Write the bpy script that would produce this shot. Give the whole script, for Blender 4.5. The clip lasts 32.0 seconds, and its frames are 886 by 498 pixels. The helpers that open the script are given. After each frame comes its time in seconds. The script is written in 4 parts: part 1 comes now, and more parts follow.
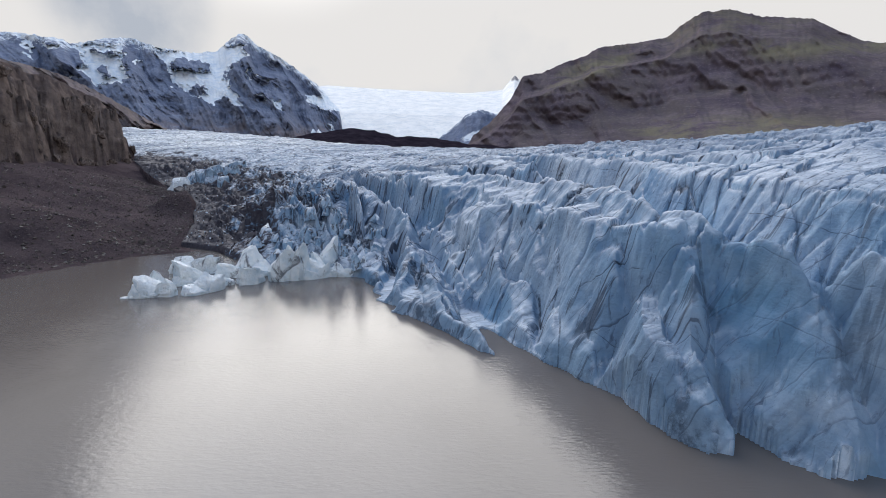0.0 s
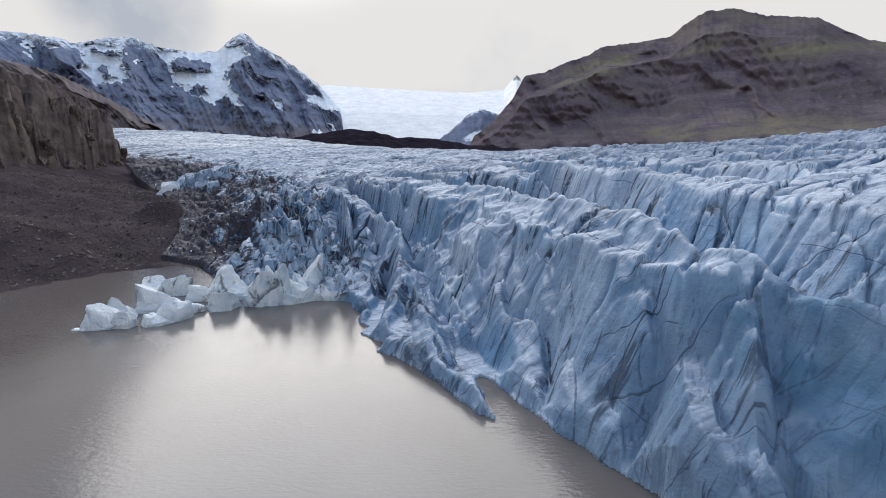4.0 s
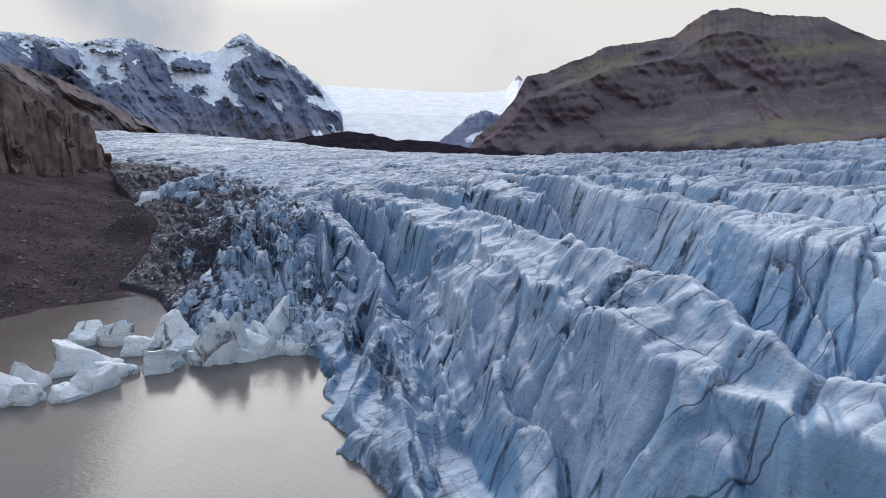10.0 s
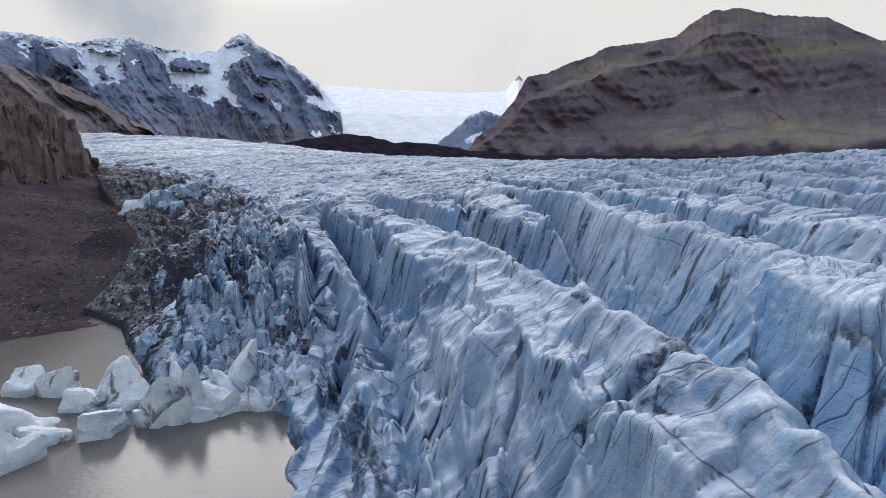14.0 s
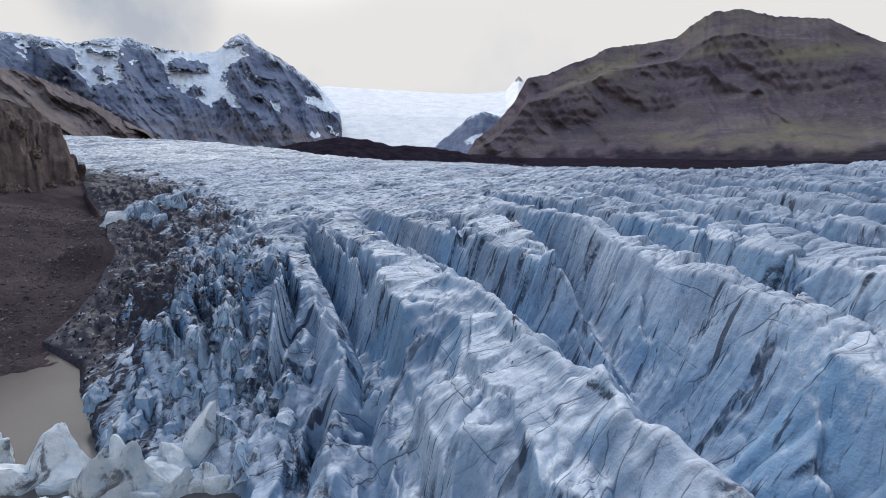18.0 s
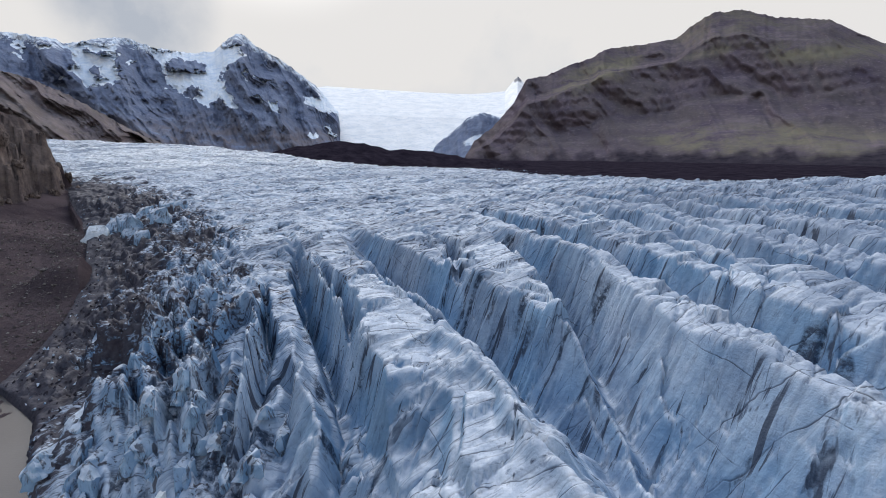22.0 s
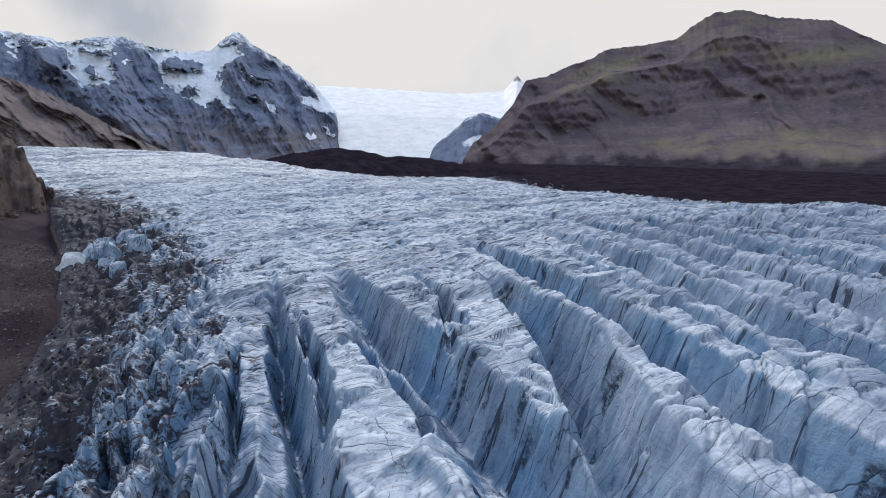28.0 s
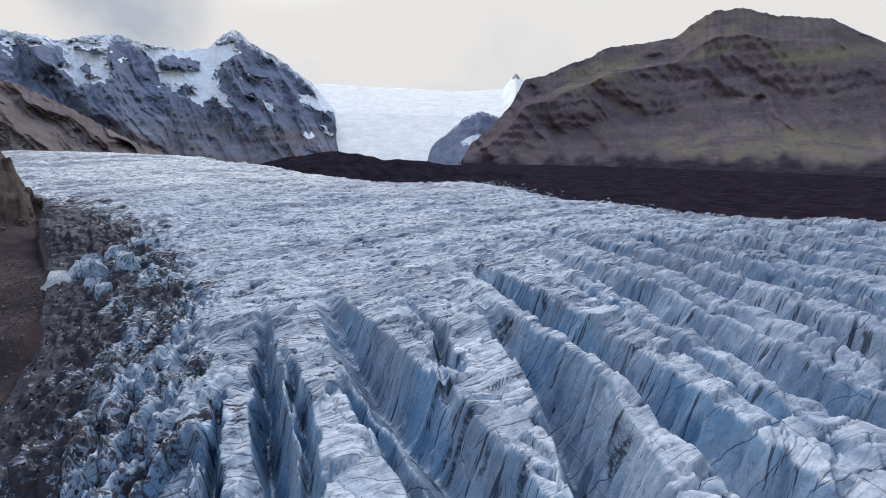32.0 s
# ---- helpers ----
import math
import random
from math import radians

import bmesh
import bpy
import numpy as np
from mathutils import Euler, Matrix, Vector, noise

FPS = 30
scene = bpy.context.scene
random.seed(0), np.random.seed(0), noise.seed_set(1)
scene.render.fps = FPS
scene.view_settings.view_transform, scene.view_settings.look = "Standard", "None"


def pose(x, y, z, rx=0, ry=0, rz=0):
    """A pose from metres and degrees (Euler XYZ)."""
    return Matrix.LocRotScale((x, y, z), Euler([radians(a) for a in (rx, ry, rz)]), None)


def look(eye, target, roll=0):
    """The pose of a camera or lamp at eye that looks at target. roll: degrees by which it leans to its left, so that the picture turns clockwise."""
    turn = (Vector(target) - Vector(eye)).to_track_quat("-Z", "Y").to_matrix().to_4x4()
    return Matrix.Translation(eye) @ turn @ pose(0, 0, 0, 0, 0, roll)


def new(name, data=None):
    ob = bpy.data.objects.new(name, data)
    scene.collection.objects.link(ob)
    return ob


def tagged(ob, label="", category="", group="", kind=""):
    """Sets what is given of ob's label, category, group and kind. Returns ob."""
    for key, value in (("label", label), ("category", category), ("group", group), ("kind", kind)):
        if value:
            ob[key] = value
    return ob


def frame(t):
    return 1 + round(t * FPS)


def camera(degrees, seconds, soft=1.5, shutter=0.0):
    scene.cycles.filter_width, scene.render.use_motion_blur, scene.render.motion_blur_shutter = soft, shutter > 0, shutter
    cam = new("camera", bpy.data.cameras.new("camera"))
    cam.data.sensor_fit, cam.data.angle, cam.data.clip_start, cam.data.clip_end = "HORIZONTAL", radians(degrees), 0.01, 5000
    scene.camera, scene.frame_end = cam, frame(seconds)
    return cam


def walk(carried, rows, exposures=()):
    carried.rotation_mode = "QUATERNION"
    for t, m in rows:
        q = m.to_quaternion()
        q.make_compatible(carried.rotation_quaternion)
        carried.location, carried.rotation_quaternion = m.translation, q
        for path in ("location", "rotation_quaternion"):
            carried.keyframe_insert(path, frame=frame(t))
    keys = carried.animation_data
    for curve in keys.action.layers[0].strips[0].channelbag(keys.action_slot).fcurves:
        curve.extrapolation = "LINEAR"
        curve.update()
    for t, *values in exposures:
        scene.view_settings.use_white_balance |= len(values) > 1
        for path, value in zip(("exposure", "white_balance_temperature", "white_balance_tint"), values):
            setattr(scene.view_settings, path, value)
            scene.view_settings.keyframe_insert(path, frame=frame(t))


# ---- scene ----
cam = camera(91.67, 32.0, soft=0.5)
PATH = [
    (0.0, look((-0.00, -0.00, 32.00), (-0.00, 98.72, 16.05), -0.16)),
    (2.0, look((0.88, 7.47, 33.96), (0.65, 106.17, 17.93), -0.13)),
    (4.0, look((1.78, 15.03, 36.01), (1.43, 113.73, 19.97), -0.12)),
    (6.0, look((2.73, 22.87, 38.22), (2.26, 121.58, 22.19), -0.11)),
    (8.0, look((3.76, 30.81, 40.62), (3.15, 129.51, 24.57), -0.10)),
    (10.0, look((4.94, 38.72, 43.22), (4.26, 137.42, 27.17), -0.10)),
    (12.0, look((6.14, 46.61, 46.09), (5.42, 145.31, 30.04), -0.07)),
    (14.0, look((7.20, 54.52, 49.29), (6.49, 153.22, 33.23), -0.05)),
    (16.0, look((8.19, 62.30, 52.82), (7.48, 161.00, 36.78), -0.03)),
    (18.0, look((9.16, 69.81, 56.67), (8.50, 168.51, 40.65), 0.02)),
    (20.0, look((10.05, 77.04, 60.90), (9.46, 175.75, 44.88), 0.05)),
    (22.0, look((10.76, 83.99, 65.57), (10.32, 182.69, 49.49), 0.03)),
    (24.0, look((11.45, 90.52, 70.68), (11.10, 189.21, 54.56), 0.01)),
    (26.0, look((12.32, 96.44, 76.39), (12.02, 195.11, 60.15), 0.04)),
    (28.0, look((13.16, 101.87, 82.27), (12.93, 200.50, 65.76), 0.07)),
    (30.0, look((13.76, 106.79, 87.87), (13.68, 205.35, 70.99), 0.04)),
    (32.0, look((14.30, 111.49, 93.41), (14.30, 210.01, 76.27), -0.00)),
]
walk(cam, PATH)

# ---- world and sun ----
SUN_AZ, SUN_EL = radians(-10), radians(37)
world = bpy.data.worlds.new("sky")
scene.world = world
world.use_nodes = True
wt = world.node_tree
wt.nodes.clear()


def wn(kind, **kw):
    n = wt.nodes.new(kind)
    for k, v in kw.items():
        n.inputs[k].default_value = v
    return n


sky = wt.nodes.new("ShaderNodeTexSky")
sky.sky_type, sky.sun_disc, sky.sun_elevation, sky.sun_rotation = "NISHITA", False, SUN_EL, SUN_AZ
sky_gain = wn("ShaderNodeVectorMath")
sky_gain.operation = "SCALE"
sky_gain.inputs["Scale"].default_value = 0.15
wt.links.new(sky.outputs[0], sky_gain.inputs[0])
wc = wt.nodes.new("ShaderNodeTexCoord")
cloud_noise = wn("ShaderNodeTexNoise", Scale=1.9, Detail=7.0, Roughness=0.55)
wt.links.new(wc.outputs["Generated"], cloud_noise.inputs["Vector"])
height = wt.nodes.new("ShaderNodeSeparateXYZ")
wt.links.new(wc.outputs["Generated"], height.inputs[0])
cover = wt.nodes.new("ShaderNodeMapRange")
for k, v in (("From Min", 0.45), ("From Max", 0.85), ("To Min", 1.0), ("To Max", 0.55)):
    cover.inputs[k].default_value = v
wt.links.new(height.outputs[2], cover.inputs["Value"])
tone = wt.nodes.new("ShaderNodeValToRGB")
tone.color_ramp.elements[0].position, tone.color_ramp.elements[0].color = 0.28, (0.62, 0.65, 0.70, 1)
tone.color_ramp.elements[1].position, tone.color_ramp.elements[1].color = 0.50, (0.80, 0.785, 0.775, 1)
wt.links.new(cloud_noise.outputs[0], tone.inputs[0])
# an overcast sky is brighter and bluer overhead than at the horizon
lift = wt.nodes.new("ShaderNodeValToRGB")
lift.color_ramp.elements[0].position, lift.color_ramp.elements[0].color = 0.34, (0.5, 0.5, 0.5, 1)
lift.color_ramp.elements[1].position, lift.color_ramp.elements[1].color = 0.85, (0.25, 0.43, 0.72, 1)
middle = lift.color_ramp.elements.new(0.48)
middle.color = (0.52, 0.54, 0.58, 1)
wt.links.new(height.outputs[2], lift.inputs[0])
cloud = wt.nodes.new("ShaderNodeMix")
cloud.data_type, cloud.blend_type = "RGBA", "MULTIPLY"
cloud.inputs[0].default_value = 1.0
wt.links.new(tone.outputs[0], cloud.inputs[6])
wt.links.new(lift.outputs[0], cloud.inputs[7])
double = wt.nodes.new("ShaderNodeVectorMath")
double.operation = "SCALE"
double.inputs["Scale"].default_value = 2.0
wt.links.new(cloud.outputs[2], double.inputs[0])
blend = wt.nodes.new("ShaderNodeMix")
blend.data_type = "RGBA"
wt.links.new(cover.outputs[0], blend.inputs[0])
wt.links.new(sky_gain.outputs[0], blend.inputs[6])
wt.links.new(double.outputs[0], blend.inputs[7])
# a grey cloud rests on the peaks
cap_way = wt.nodes.new("ShaderNodeVectorMath")
cap_way.operation = "DOT_PRODUCT"
cap_way.inputs[1].default_value = (-0.532, 0.790, 0.305)
wt.links.new(wc.outputs["Generated"], cap_way.inputs[0])
cap_near = wt.nodes.new("ShaderNodeMapRange")
cap_near.interpolation_type = "SMOOTHERSTEP"
for k, v in (("From Min", 0.988), ("From Max", 0.9995), ("To Min", 0.0), ("To Max", 1.6)):
    cap_near.inputs[k].default_value = v
wt.links.new(cap_way.outputs["Value"], cap_near.inputs["Value"])
cap_noise = wn("ShaderNodeTexNoise", Scale=9.0, Detail=6.0, Roughness=0.6)
wt.links.new(wc.outputs["Generated"], cap_noise.inputs["Vector"])
cap_fac = wt.nodes.new("ShaderNodeMath")
cap_fac.operation, cap_fac.use_clamp = "MULTIPLY", True
wt.links.new(cap_near.outputs[0], cap_fac.inputs[0])
wt.links.new(cap_noise.outputs[0], cap_fac.inputs[1])
cap = wt.nodes.new("ShaderNodeMix")
cap.data_type = "RGBA"
cap.inputs[7].default_value = (0.46, 0.50, 0.57, 1)
wt.links.new(cap_fac.outputs[0], cap.inputs[0])
wt.links.new(blend.outputs[2], cap.inputs[6])
# the veiled sun brightens the cloud in front of it
near_sun = wt.nodes.new("ShaderNodeVectorMath")
near_sun.operation = "DOT_PRODUCT"
near_sun.inputs[1].default_value = (math.sin(SUN_AZ - 0.20) * math.cos(SUN_EL + 0.05), math.cos(SUN_AZ - 0.20) * math.cos(SUN_EL + 0.05), math.sin(SUN_EL + 0.05))
wt.links.new(wc.outputs["Generated"], near_sun.inputs[0])
halo = wt.nodes.new("ShaderNodeMapRange")
halo.interpolation_type = "SMOOTHERSTEP"
for k, v in (("From Min", 0.915), ("From Max", 1.0), ("To Min", 1.0), ("To Max", 2.0)):
    halo.inputs[k].default_value = v
wt.links.new(near_sun.outputs["Value"], halo.inputs["Value"])
shine = wt.nodes.new("ShaderNodeVectorMath")
shine.operation = "SCALE"
wt.links.new(cap.outputs[2], shine.inputs[0])
wt.links.new(halo.outputs[0], shine.inputs["Scale"])
wbg = wn("ShaderNodeBackground", Strength=1.0)
wt.links.new(shine.outputs[0], wbg.inputs["Color"])
wo = wt.nodes.new("ShaderNodeOutputWorld")
wt.links.new(wbg.outputs[0], wo.inputs[0])

sun_data = bpy.data.lights.new("sun", "SUN")
sun_data.energy, sun_data.angle, sun_data.color = 2.5, radians(56), (1.0, 0.97, 0.93)
sun = new("sun", sun_data)
sun_way = Vector((math.sin(SUN_AZ) * math.cos(SUN_EL), math.cos(SUN_AZ) * math.cos(SUN_EL), math.sin(SUN_EL)))
sun.matrix_world = look(sun_way * 900, (0, 0, 0))
scene.view_settings.exposure = 0.0


# ---- noise on arrays ----
_rng = np.random.default_rng(7)
_ANG = _rng.random((256, 256)) * 2 * np.pi
_COS, _SIN = np.cos(_ANG).astype(np.float32), np.sin(_ANG).astype(np.float32)
_VAL = _rng.random((256, 256)).astype(np.float32)


def _hash(ix, iy, seed):
    return _VAL[(ix + seed * 37) & 255, (iy + seed * 91) & 255]


def pnoise(x, y, seed=0):
    """Gradient noise, about -0.7 to 0.7."""
    x, y = np.asarray(x, np.float32), np.asarray(y, np.float32)
    fx, fy = np.floor(x), np.floor(y)
    ix, iy = fx.astype(np.int32), fy.astype(np.int32)
    fx, fy = x - fx, y - fy
    u, v = fx * fx * fx * (fx * (fx * 6 - 15) + 10), fy * fy * fy * (fy * (fy * 6 - 15) + 10)
    total = 0.0
    for dx in (0, 1):
        for dy in (0, 1):
            jx, jy = (ix + dx + seed * 37) & 255, (iy + dy + seed * 91) & 255
            w = (u if dx else 1 - u) * (v if dy else 1 - v)
            total = total + w * (_COS[jx, jy] * (fx - dx) + _SIN[jx, jy] * (fy - dy))
    return total


def fbm(x, y, octaves=4, seed=0, gain=0.5):
    total, amp = 0.0, 1.0
    for o in range(octaves):
        total = total + amp * pnoise(x * 2 ** o, y * 2 ** o, seed + o * 17)
        amp *= gain
    return total


def ridged(x, y, octaves=4, seed=0, gain=0.5):
    """0 in the valleys to about 1 on sharp crests."""
    total, amp, norm = 0.0, 1.0, 0.0
    for o in range(octaves):
        total = total + amp * (1 - 2 * np.abs(pnoise(x * 2 ** o, y * 2 ** o, seed + o * 31))) 
        norm += amp
        amp *= gain
    return total / norm


def cells(x, y, seed=0):
    """Worley cells: distance to the cell's edge, a random value of the cell, and the offset from its heart."""
    x, y = np.asarray(x, np.float32), np.asarray(y, np.float32)
    ix, iy = np.floor(x).astype(np.int32), np.floor(y).astype(np.int32)
    f1, f2 = np.full(x.shape, 9.0), np.full(x.shape, 9.0)
    val, ox, oy = np.zeros(x.shape), np.zeros(x.shape), np.zeros(x.shape)
    for dx in (-1, 0, 1):
        for dy in (-1, 0, 1):
            cx, cy = ix + dx, iy + dy
            px, py = cx + _hash(cx, cy, seed), cy + _hash(cx, cy, seed + 5)
            d = np.hypot(x - px, y - py)
            near = d < f1
            f2 = np.where(near, f1, np.minimum(f2, d))
            val, ox, oy = np.where(near, _hash(cx, cy, seed + 9), val), np.where(near, x - px, ox), np.where(near, y - py, oy)
            f1 = np.where(near, d, f1)
    return f2 - f1, val, ox, oy


def step(a, b, x):
    k = np.clip((x - a) / (b - a), 0, 1)
    return k * k * (3 - 2 * k)


def line_distance(x, y, pts):
    """Distance to a polyline, the share of the way along it, and the side (positive to its left)."""
    best, along, side = np.full(np.shape(x), 1e9), np.zeros(np.shape(x)), np.ones(np.shape(x))
    n = len(pts) - 1
    for i in range(n):
        (ax, ay), (bx, by) = pts[i][:2], pts[i + 1][:2]
        dx, dy = bx - ax, by - ay
        k = np.clip(((x - ax) * dx + (y - ay) * dy) / (dx * dx + dy * dy), 0, 1)
        d = np.hypot(x - ax - k * dx, y - ay - k * dy)
        near = d < best
        best = np.where(near, d, best)
        along = np.where(near, i + k, along)
        side = np.where(near, np.sign(dx * (y - ay) - dy * (x - ax)), side)
    return best, along, side


def inside(x, y, pts):
    hit = np.zeros(np.shape(x), bool)
    for (ax, ay), (bx, by) in zip(pts, pts[1:] + pts[:1]):
        if ay != by:
            hit ^= ((ay > y) != (by > y)) & (x < (bx - ax) * (y - ay) / (by - ay) + ax)
    return hit


# ---- materials ----
class Nodes:
    """A short hand for node materials."""

    def __init__(self, name, rough=0.8, spec=0.3):
        self.mat = bpy.data.materials.new(name)
        self.mat.use_nodes = True
        self.t = self.mat.node_tree
        self.p = self.t.nodes["Principled BSDF"]
        self.p.inputs["Roughness"].default_value = rough
        self.p.inputs["Specular IOR Level"].default_value = spec
        self.place = self.t.nodes.new("ShaderNodeNewGeometry").outputs["Position"]

    def link(self, a, b):
        self.t.links.new(a, b)

    def scaled(self, vec):
        m = self.t.nodes.new("ShaderNodeMapping")
        m.inputs["Scale"].default_value = vec
        self.link(self.place, m.inputs["Vector"])
        return m.outputs[0]

    def noise(self, scale, detail=5, rough=0.55, vec=None, distort=0.0):
        n = self.t.nodes.new("ShaderNodeTexNoise")
        n.inputs["Scale"].default_value, n.inputs["Detail"].default_value = scale, detail
        n.inputs["Roughness"].default_value, n.inputs["Distortion"].default_value = rough, distort
        self.link(vec or self.place, n.inputs["Vector"])
        return n.outputs[0]

    def ramp(self, fac, *stops):
        r = self.t.nodes.new("ShaderNodeValToRGB")
        e = r.color_ramp.elements
        while len(e) < len(stops):
            e.new(0.5)
        for el, (pos, col) in zip(e, stops):
            el.position = pos
            el.color = (*col, 1) if isinstance(col, tuple) else (col, col, col, 1)
        self.link(fac, r.inputs[0])
        return r.outputs[0]

    def mix(self, fac, a, b, mode="MIX"):
        m = self.t.nodes.new("ShaderNodeMix")
        m.data_type, m.blend_type = "RGBA", mode
        for sock, v in ((m.inputs[0], fac), (m.inputs[6], a), (m.inputs[7], b)):
            if isinstance(v, (int, float)):
                sock.default_value = v
            elif isinstance(v, tuple):
                sock.default_value = (*v, 1)
            else:
                self.link(v, sock)
        return m.outputs[2]

    def math(self, op, a, b=0.0):
        m = self.t.nodes.new("ShaderNodeMath")
        m.operation = op
        for sock, v in ((m.inputs[0], a), (m.inputs[1], b)):
            if isinstance(v, (int, float)):
                sock.default_value = v
            else:
                self.link(v, sock)
        return m.outputs[0]

    def attr(self, name):
        a = self.t.nodes.new("ShaderNodeAttribute")
        a.attribute_name = name
        return a.outputs["Fac"]

    def slope(self):
        g = self.t.nodes.new("ShaderNodeNewGeometry")
        s = self.t.nodes.new("ShaderNodeSeparateXYZ")
        self.link(g.outputs["Normal"], s.inputs[0])
        return s.outputs[2]

    def bump(self, height, strength, distance):
        b = self.t.nodes.new("ShaderNodeBump")
        b.inputs["Strength"].default_value, b.inputs["Distance"].default_value = strength, distance
        self.link(height, b.inputs["Height"])
        self.link(b.outputs[0], self.p.inputs["Normal"])

    def done(self, colour):
        self.link(colour, self.p.inputs["Base Color"])
        return self.mat


def make_ice():
    m = Nodes("glacier_ice", 0.65, 0.18)
    uv = m.t.nodes.new("ShaderNodeCombineXYZ")
    m.link(m.attr("across"), uv.inputs[0])
    m.link(m.attr("along"), uv.inputs[1])
    part_z = m.t.nodes.new("ShaderNodeSeparateXYZ")
    m.link(m.place, part_z.inputs[0])
    m.link(part_z.outputs[2], uv.inputs[2])

    def stretched(a, b, c):
        mp = m.t.nodes.new("ShaderNodeMapping")
        mp.inputs["Scale"].default_value = (a, b, c)
        m.link(uv.outputs[0], mp.inputs["Vector"])
        return mp.outputs[0]

    def joints(a, b, c, width, few, mask, lo, hi, warp=0.55):
        """Thin lines along planes across the flow: each one present or not, broken into lengths by a mask."""
        flat = m.t.nodes.new("ShaderNodeVectorMath")
        flat.operation = "DOT_PRODUCT"
        flat.inputs[1].default_value = (a, b, c)
        m.link(uv.outputs[0], flat.inputs[0])
        bend = m.math("MULTIPLY", m.math("SUBTRACT", m.noise(0.05, 4, 0.55), 0.5), warp * 2.4)
        s_ = m.math("ADD", m.math("ADD", flat.outputs["Value"], 50.0), bend)
        which = m.t.nodes.new("ShaderNodeTexWhiteNoise")
        which.noise_dimensions = "1D"
        m.link(m.math("FLOOR", s_), which.inputs["W"])
        fr = m.math("FRACT", s_)
        line = m.ramp(fr, (0.0, 0.0), (width * 0.25, 1.0), (width, 0.0))
        there = m.math("MULTIPLY", m.math("GREATER_THAN", which.outputs["Value"], few), m.ramp(m.noise(mask, 6, 0.7), (lo, 0.0), (hi, 1.0)))
        return m.math("MULTIPLY", line, there)

    big = m.noise(0.03, 4)
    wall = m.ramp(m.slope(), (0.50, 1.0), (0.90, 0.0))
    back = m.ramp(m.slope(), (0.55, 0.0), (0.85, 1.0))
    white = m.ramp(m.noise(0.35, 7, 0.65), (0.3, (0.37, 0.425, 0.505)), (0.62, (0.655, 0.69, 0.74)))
    # steep walls: clean blue ice, with some of their shade darkened into the colour
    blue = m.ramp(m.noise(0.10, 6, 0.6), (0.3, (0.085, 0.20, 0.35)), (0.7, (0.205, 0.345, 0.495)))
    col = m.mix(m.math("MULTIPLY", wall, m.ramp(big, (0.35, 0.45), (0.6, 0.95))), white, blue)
    col = m.mix(m.math("MULTIPLY", m.attr("fresh"), m.ramp(m.noise(0.06, 5), (0.36, 0.15), (0.60, 0.75))), col, m.ramp(m.noise(0.2, 6), (0.3, (0.065, 0.175, 0.30)), (0.7, (0.17, 0.31, 0.45))))
    clean = m.math("SUBTRACT", 1.0, m.math("MULTIPLY", m.attr("fresh"), 0.6))
    upper = m.ramp(m.math("MULTIPLY", m.attr("along"), 0.002), (0.30, 0.35), (0.44, 1.0))
    soot = (0.020, 0.025, 0.046)
    # a thin grey film in patches, deepened to the right to paint in weaker light, dirt layers on the backs, streaks and
    # cracks down the walls
    right_dim = m.math("MULTIPLY", m.ramp(m.math("MULTIPLY", m.attr("across"), 0.004), (0.08, 0.0), (0.55, 1.0)), m.ramp(m.math("MULTIPLY", m.attr("along"), 0.002), (0.35, 0.22), (0.70, 0.02)))
    col = m.mix(m.ramp(m.math("ADD", m.noise(0.045, 8, 0.7), right_dim), (0.49, 0.0), (0.72, 0.55)), col, (0.145, 0.200, 0.295))
    # sunlit patch high up on the far side, painted in as whiter ice
    clear = m.math("MULTIPLY", m.ramp(m.math("MULTIPLY", m.attr("along"), 0.001), (0.60, 0.0), (0.72, 0.75)), m.ramp(m.noise(0.02, 6, 0.65), (0.38, 0.3), (0.55, 1.0)))
    col = m.mix(clear, col, (0.84, 0.84, 0.83))
    # broad bands of dirtier and cleaner ice drawn out across the flow
    col = m.mix(m.math("MULTIPLY", m.ramp(m.noise(1.0, 5, 0.6, stretched(0.008, 0.045, 0.01), 0.6), (0.48, 0.0), (0.60, 0.6)), upper), col, (0.17, 0.215, 0.29))
    for a, b, c, width, few, mask, lo, hi, dark in ((0.018, 0.294, 0.0, 0.26, 0.20, 0.08, 0.42, 0.48, 1.0), (0.03, 0.62, 0.1, 0.32, 0.3, 0.11, 0.46, 0.52, 0.95), (0.05, 1.3, 0.3, 0.42, 0.35, 0.17, 0.50, 0.56, 0.85)):
        crop = m.math("MULTIPLY", m.math("MULTIPLY", joints(a, b, c, width, few, mask, lo, hi, 1.0), upper), dark)
        col = m.mix(m.math("MULTIPLY", crop, m.ramp(back, (0.0, 0.45), (1.0, 1.0))), col, soot)
    streak = m.noise(1.0, 4, 0.6, stretched(0.05, 0.45, 0.03), 0.5)
    col = m.mix(m.math("MULTIPLY", m.math("MULTIPLY", wall, clean), m.ramp(streak, (0.60, 0.0), (0.635, 0.85))), col, soot)
    cracks = None
    for a, b, c, width, few, mask, lo, hi, dark in ((0.02, 0.14, 0.055, 0.045, 0.30, 0.035, 0.43, 0.52, 0.85), (-0.03, 0.31, 0.10, 0.06, 0.45, 0.06, 0.48, 0.56, 0.8),
                                                    (0.05, 0.55, -0.16, 0.09, 0.5, 0.09, 0.50, 0.58, 0.7), (0.10, -0.03, 0.20, 0.06, 0.5, 0.07, 0.50, 0.57, 0.8)):
        line = m.math("MULTIPLY", joints(a, b, c, width, few, mask, lo, hi), dark)
        cracks = line if cracks is None else m.math("MAXIMUM", cracks, line)
    cracks = m.math("MULTIPLY", cracks, clean)
    col = m.mix(cracks, col, soot)
    col = m.mix(m.ramp(m.noise(1.3, 8, 0.75), (0.60, 0.0), (0.70, 0.5)), col, (0.11, 0.12, 0.15))
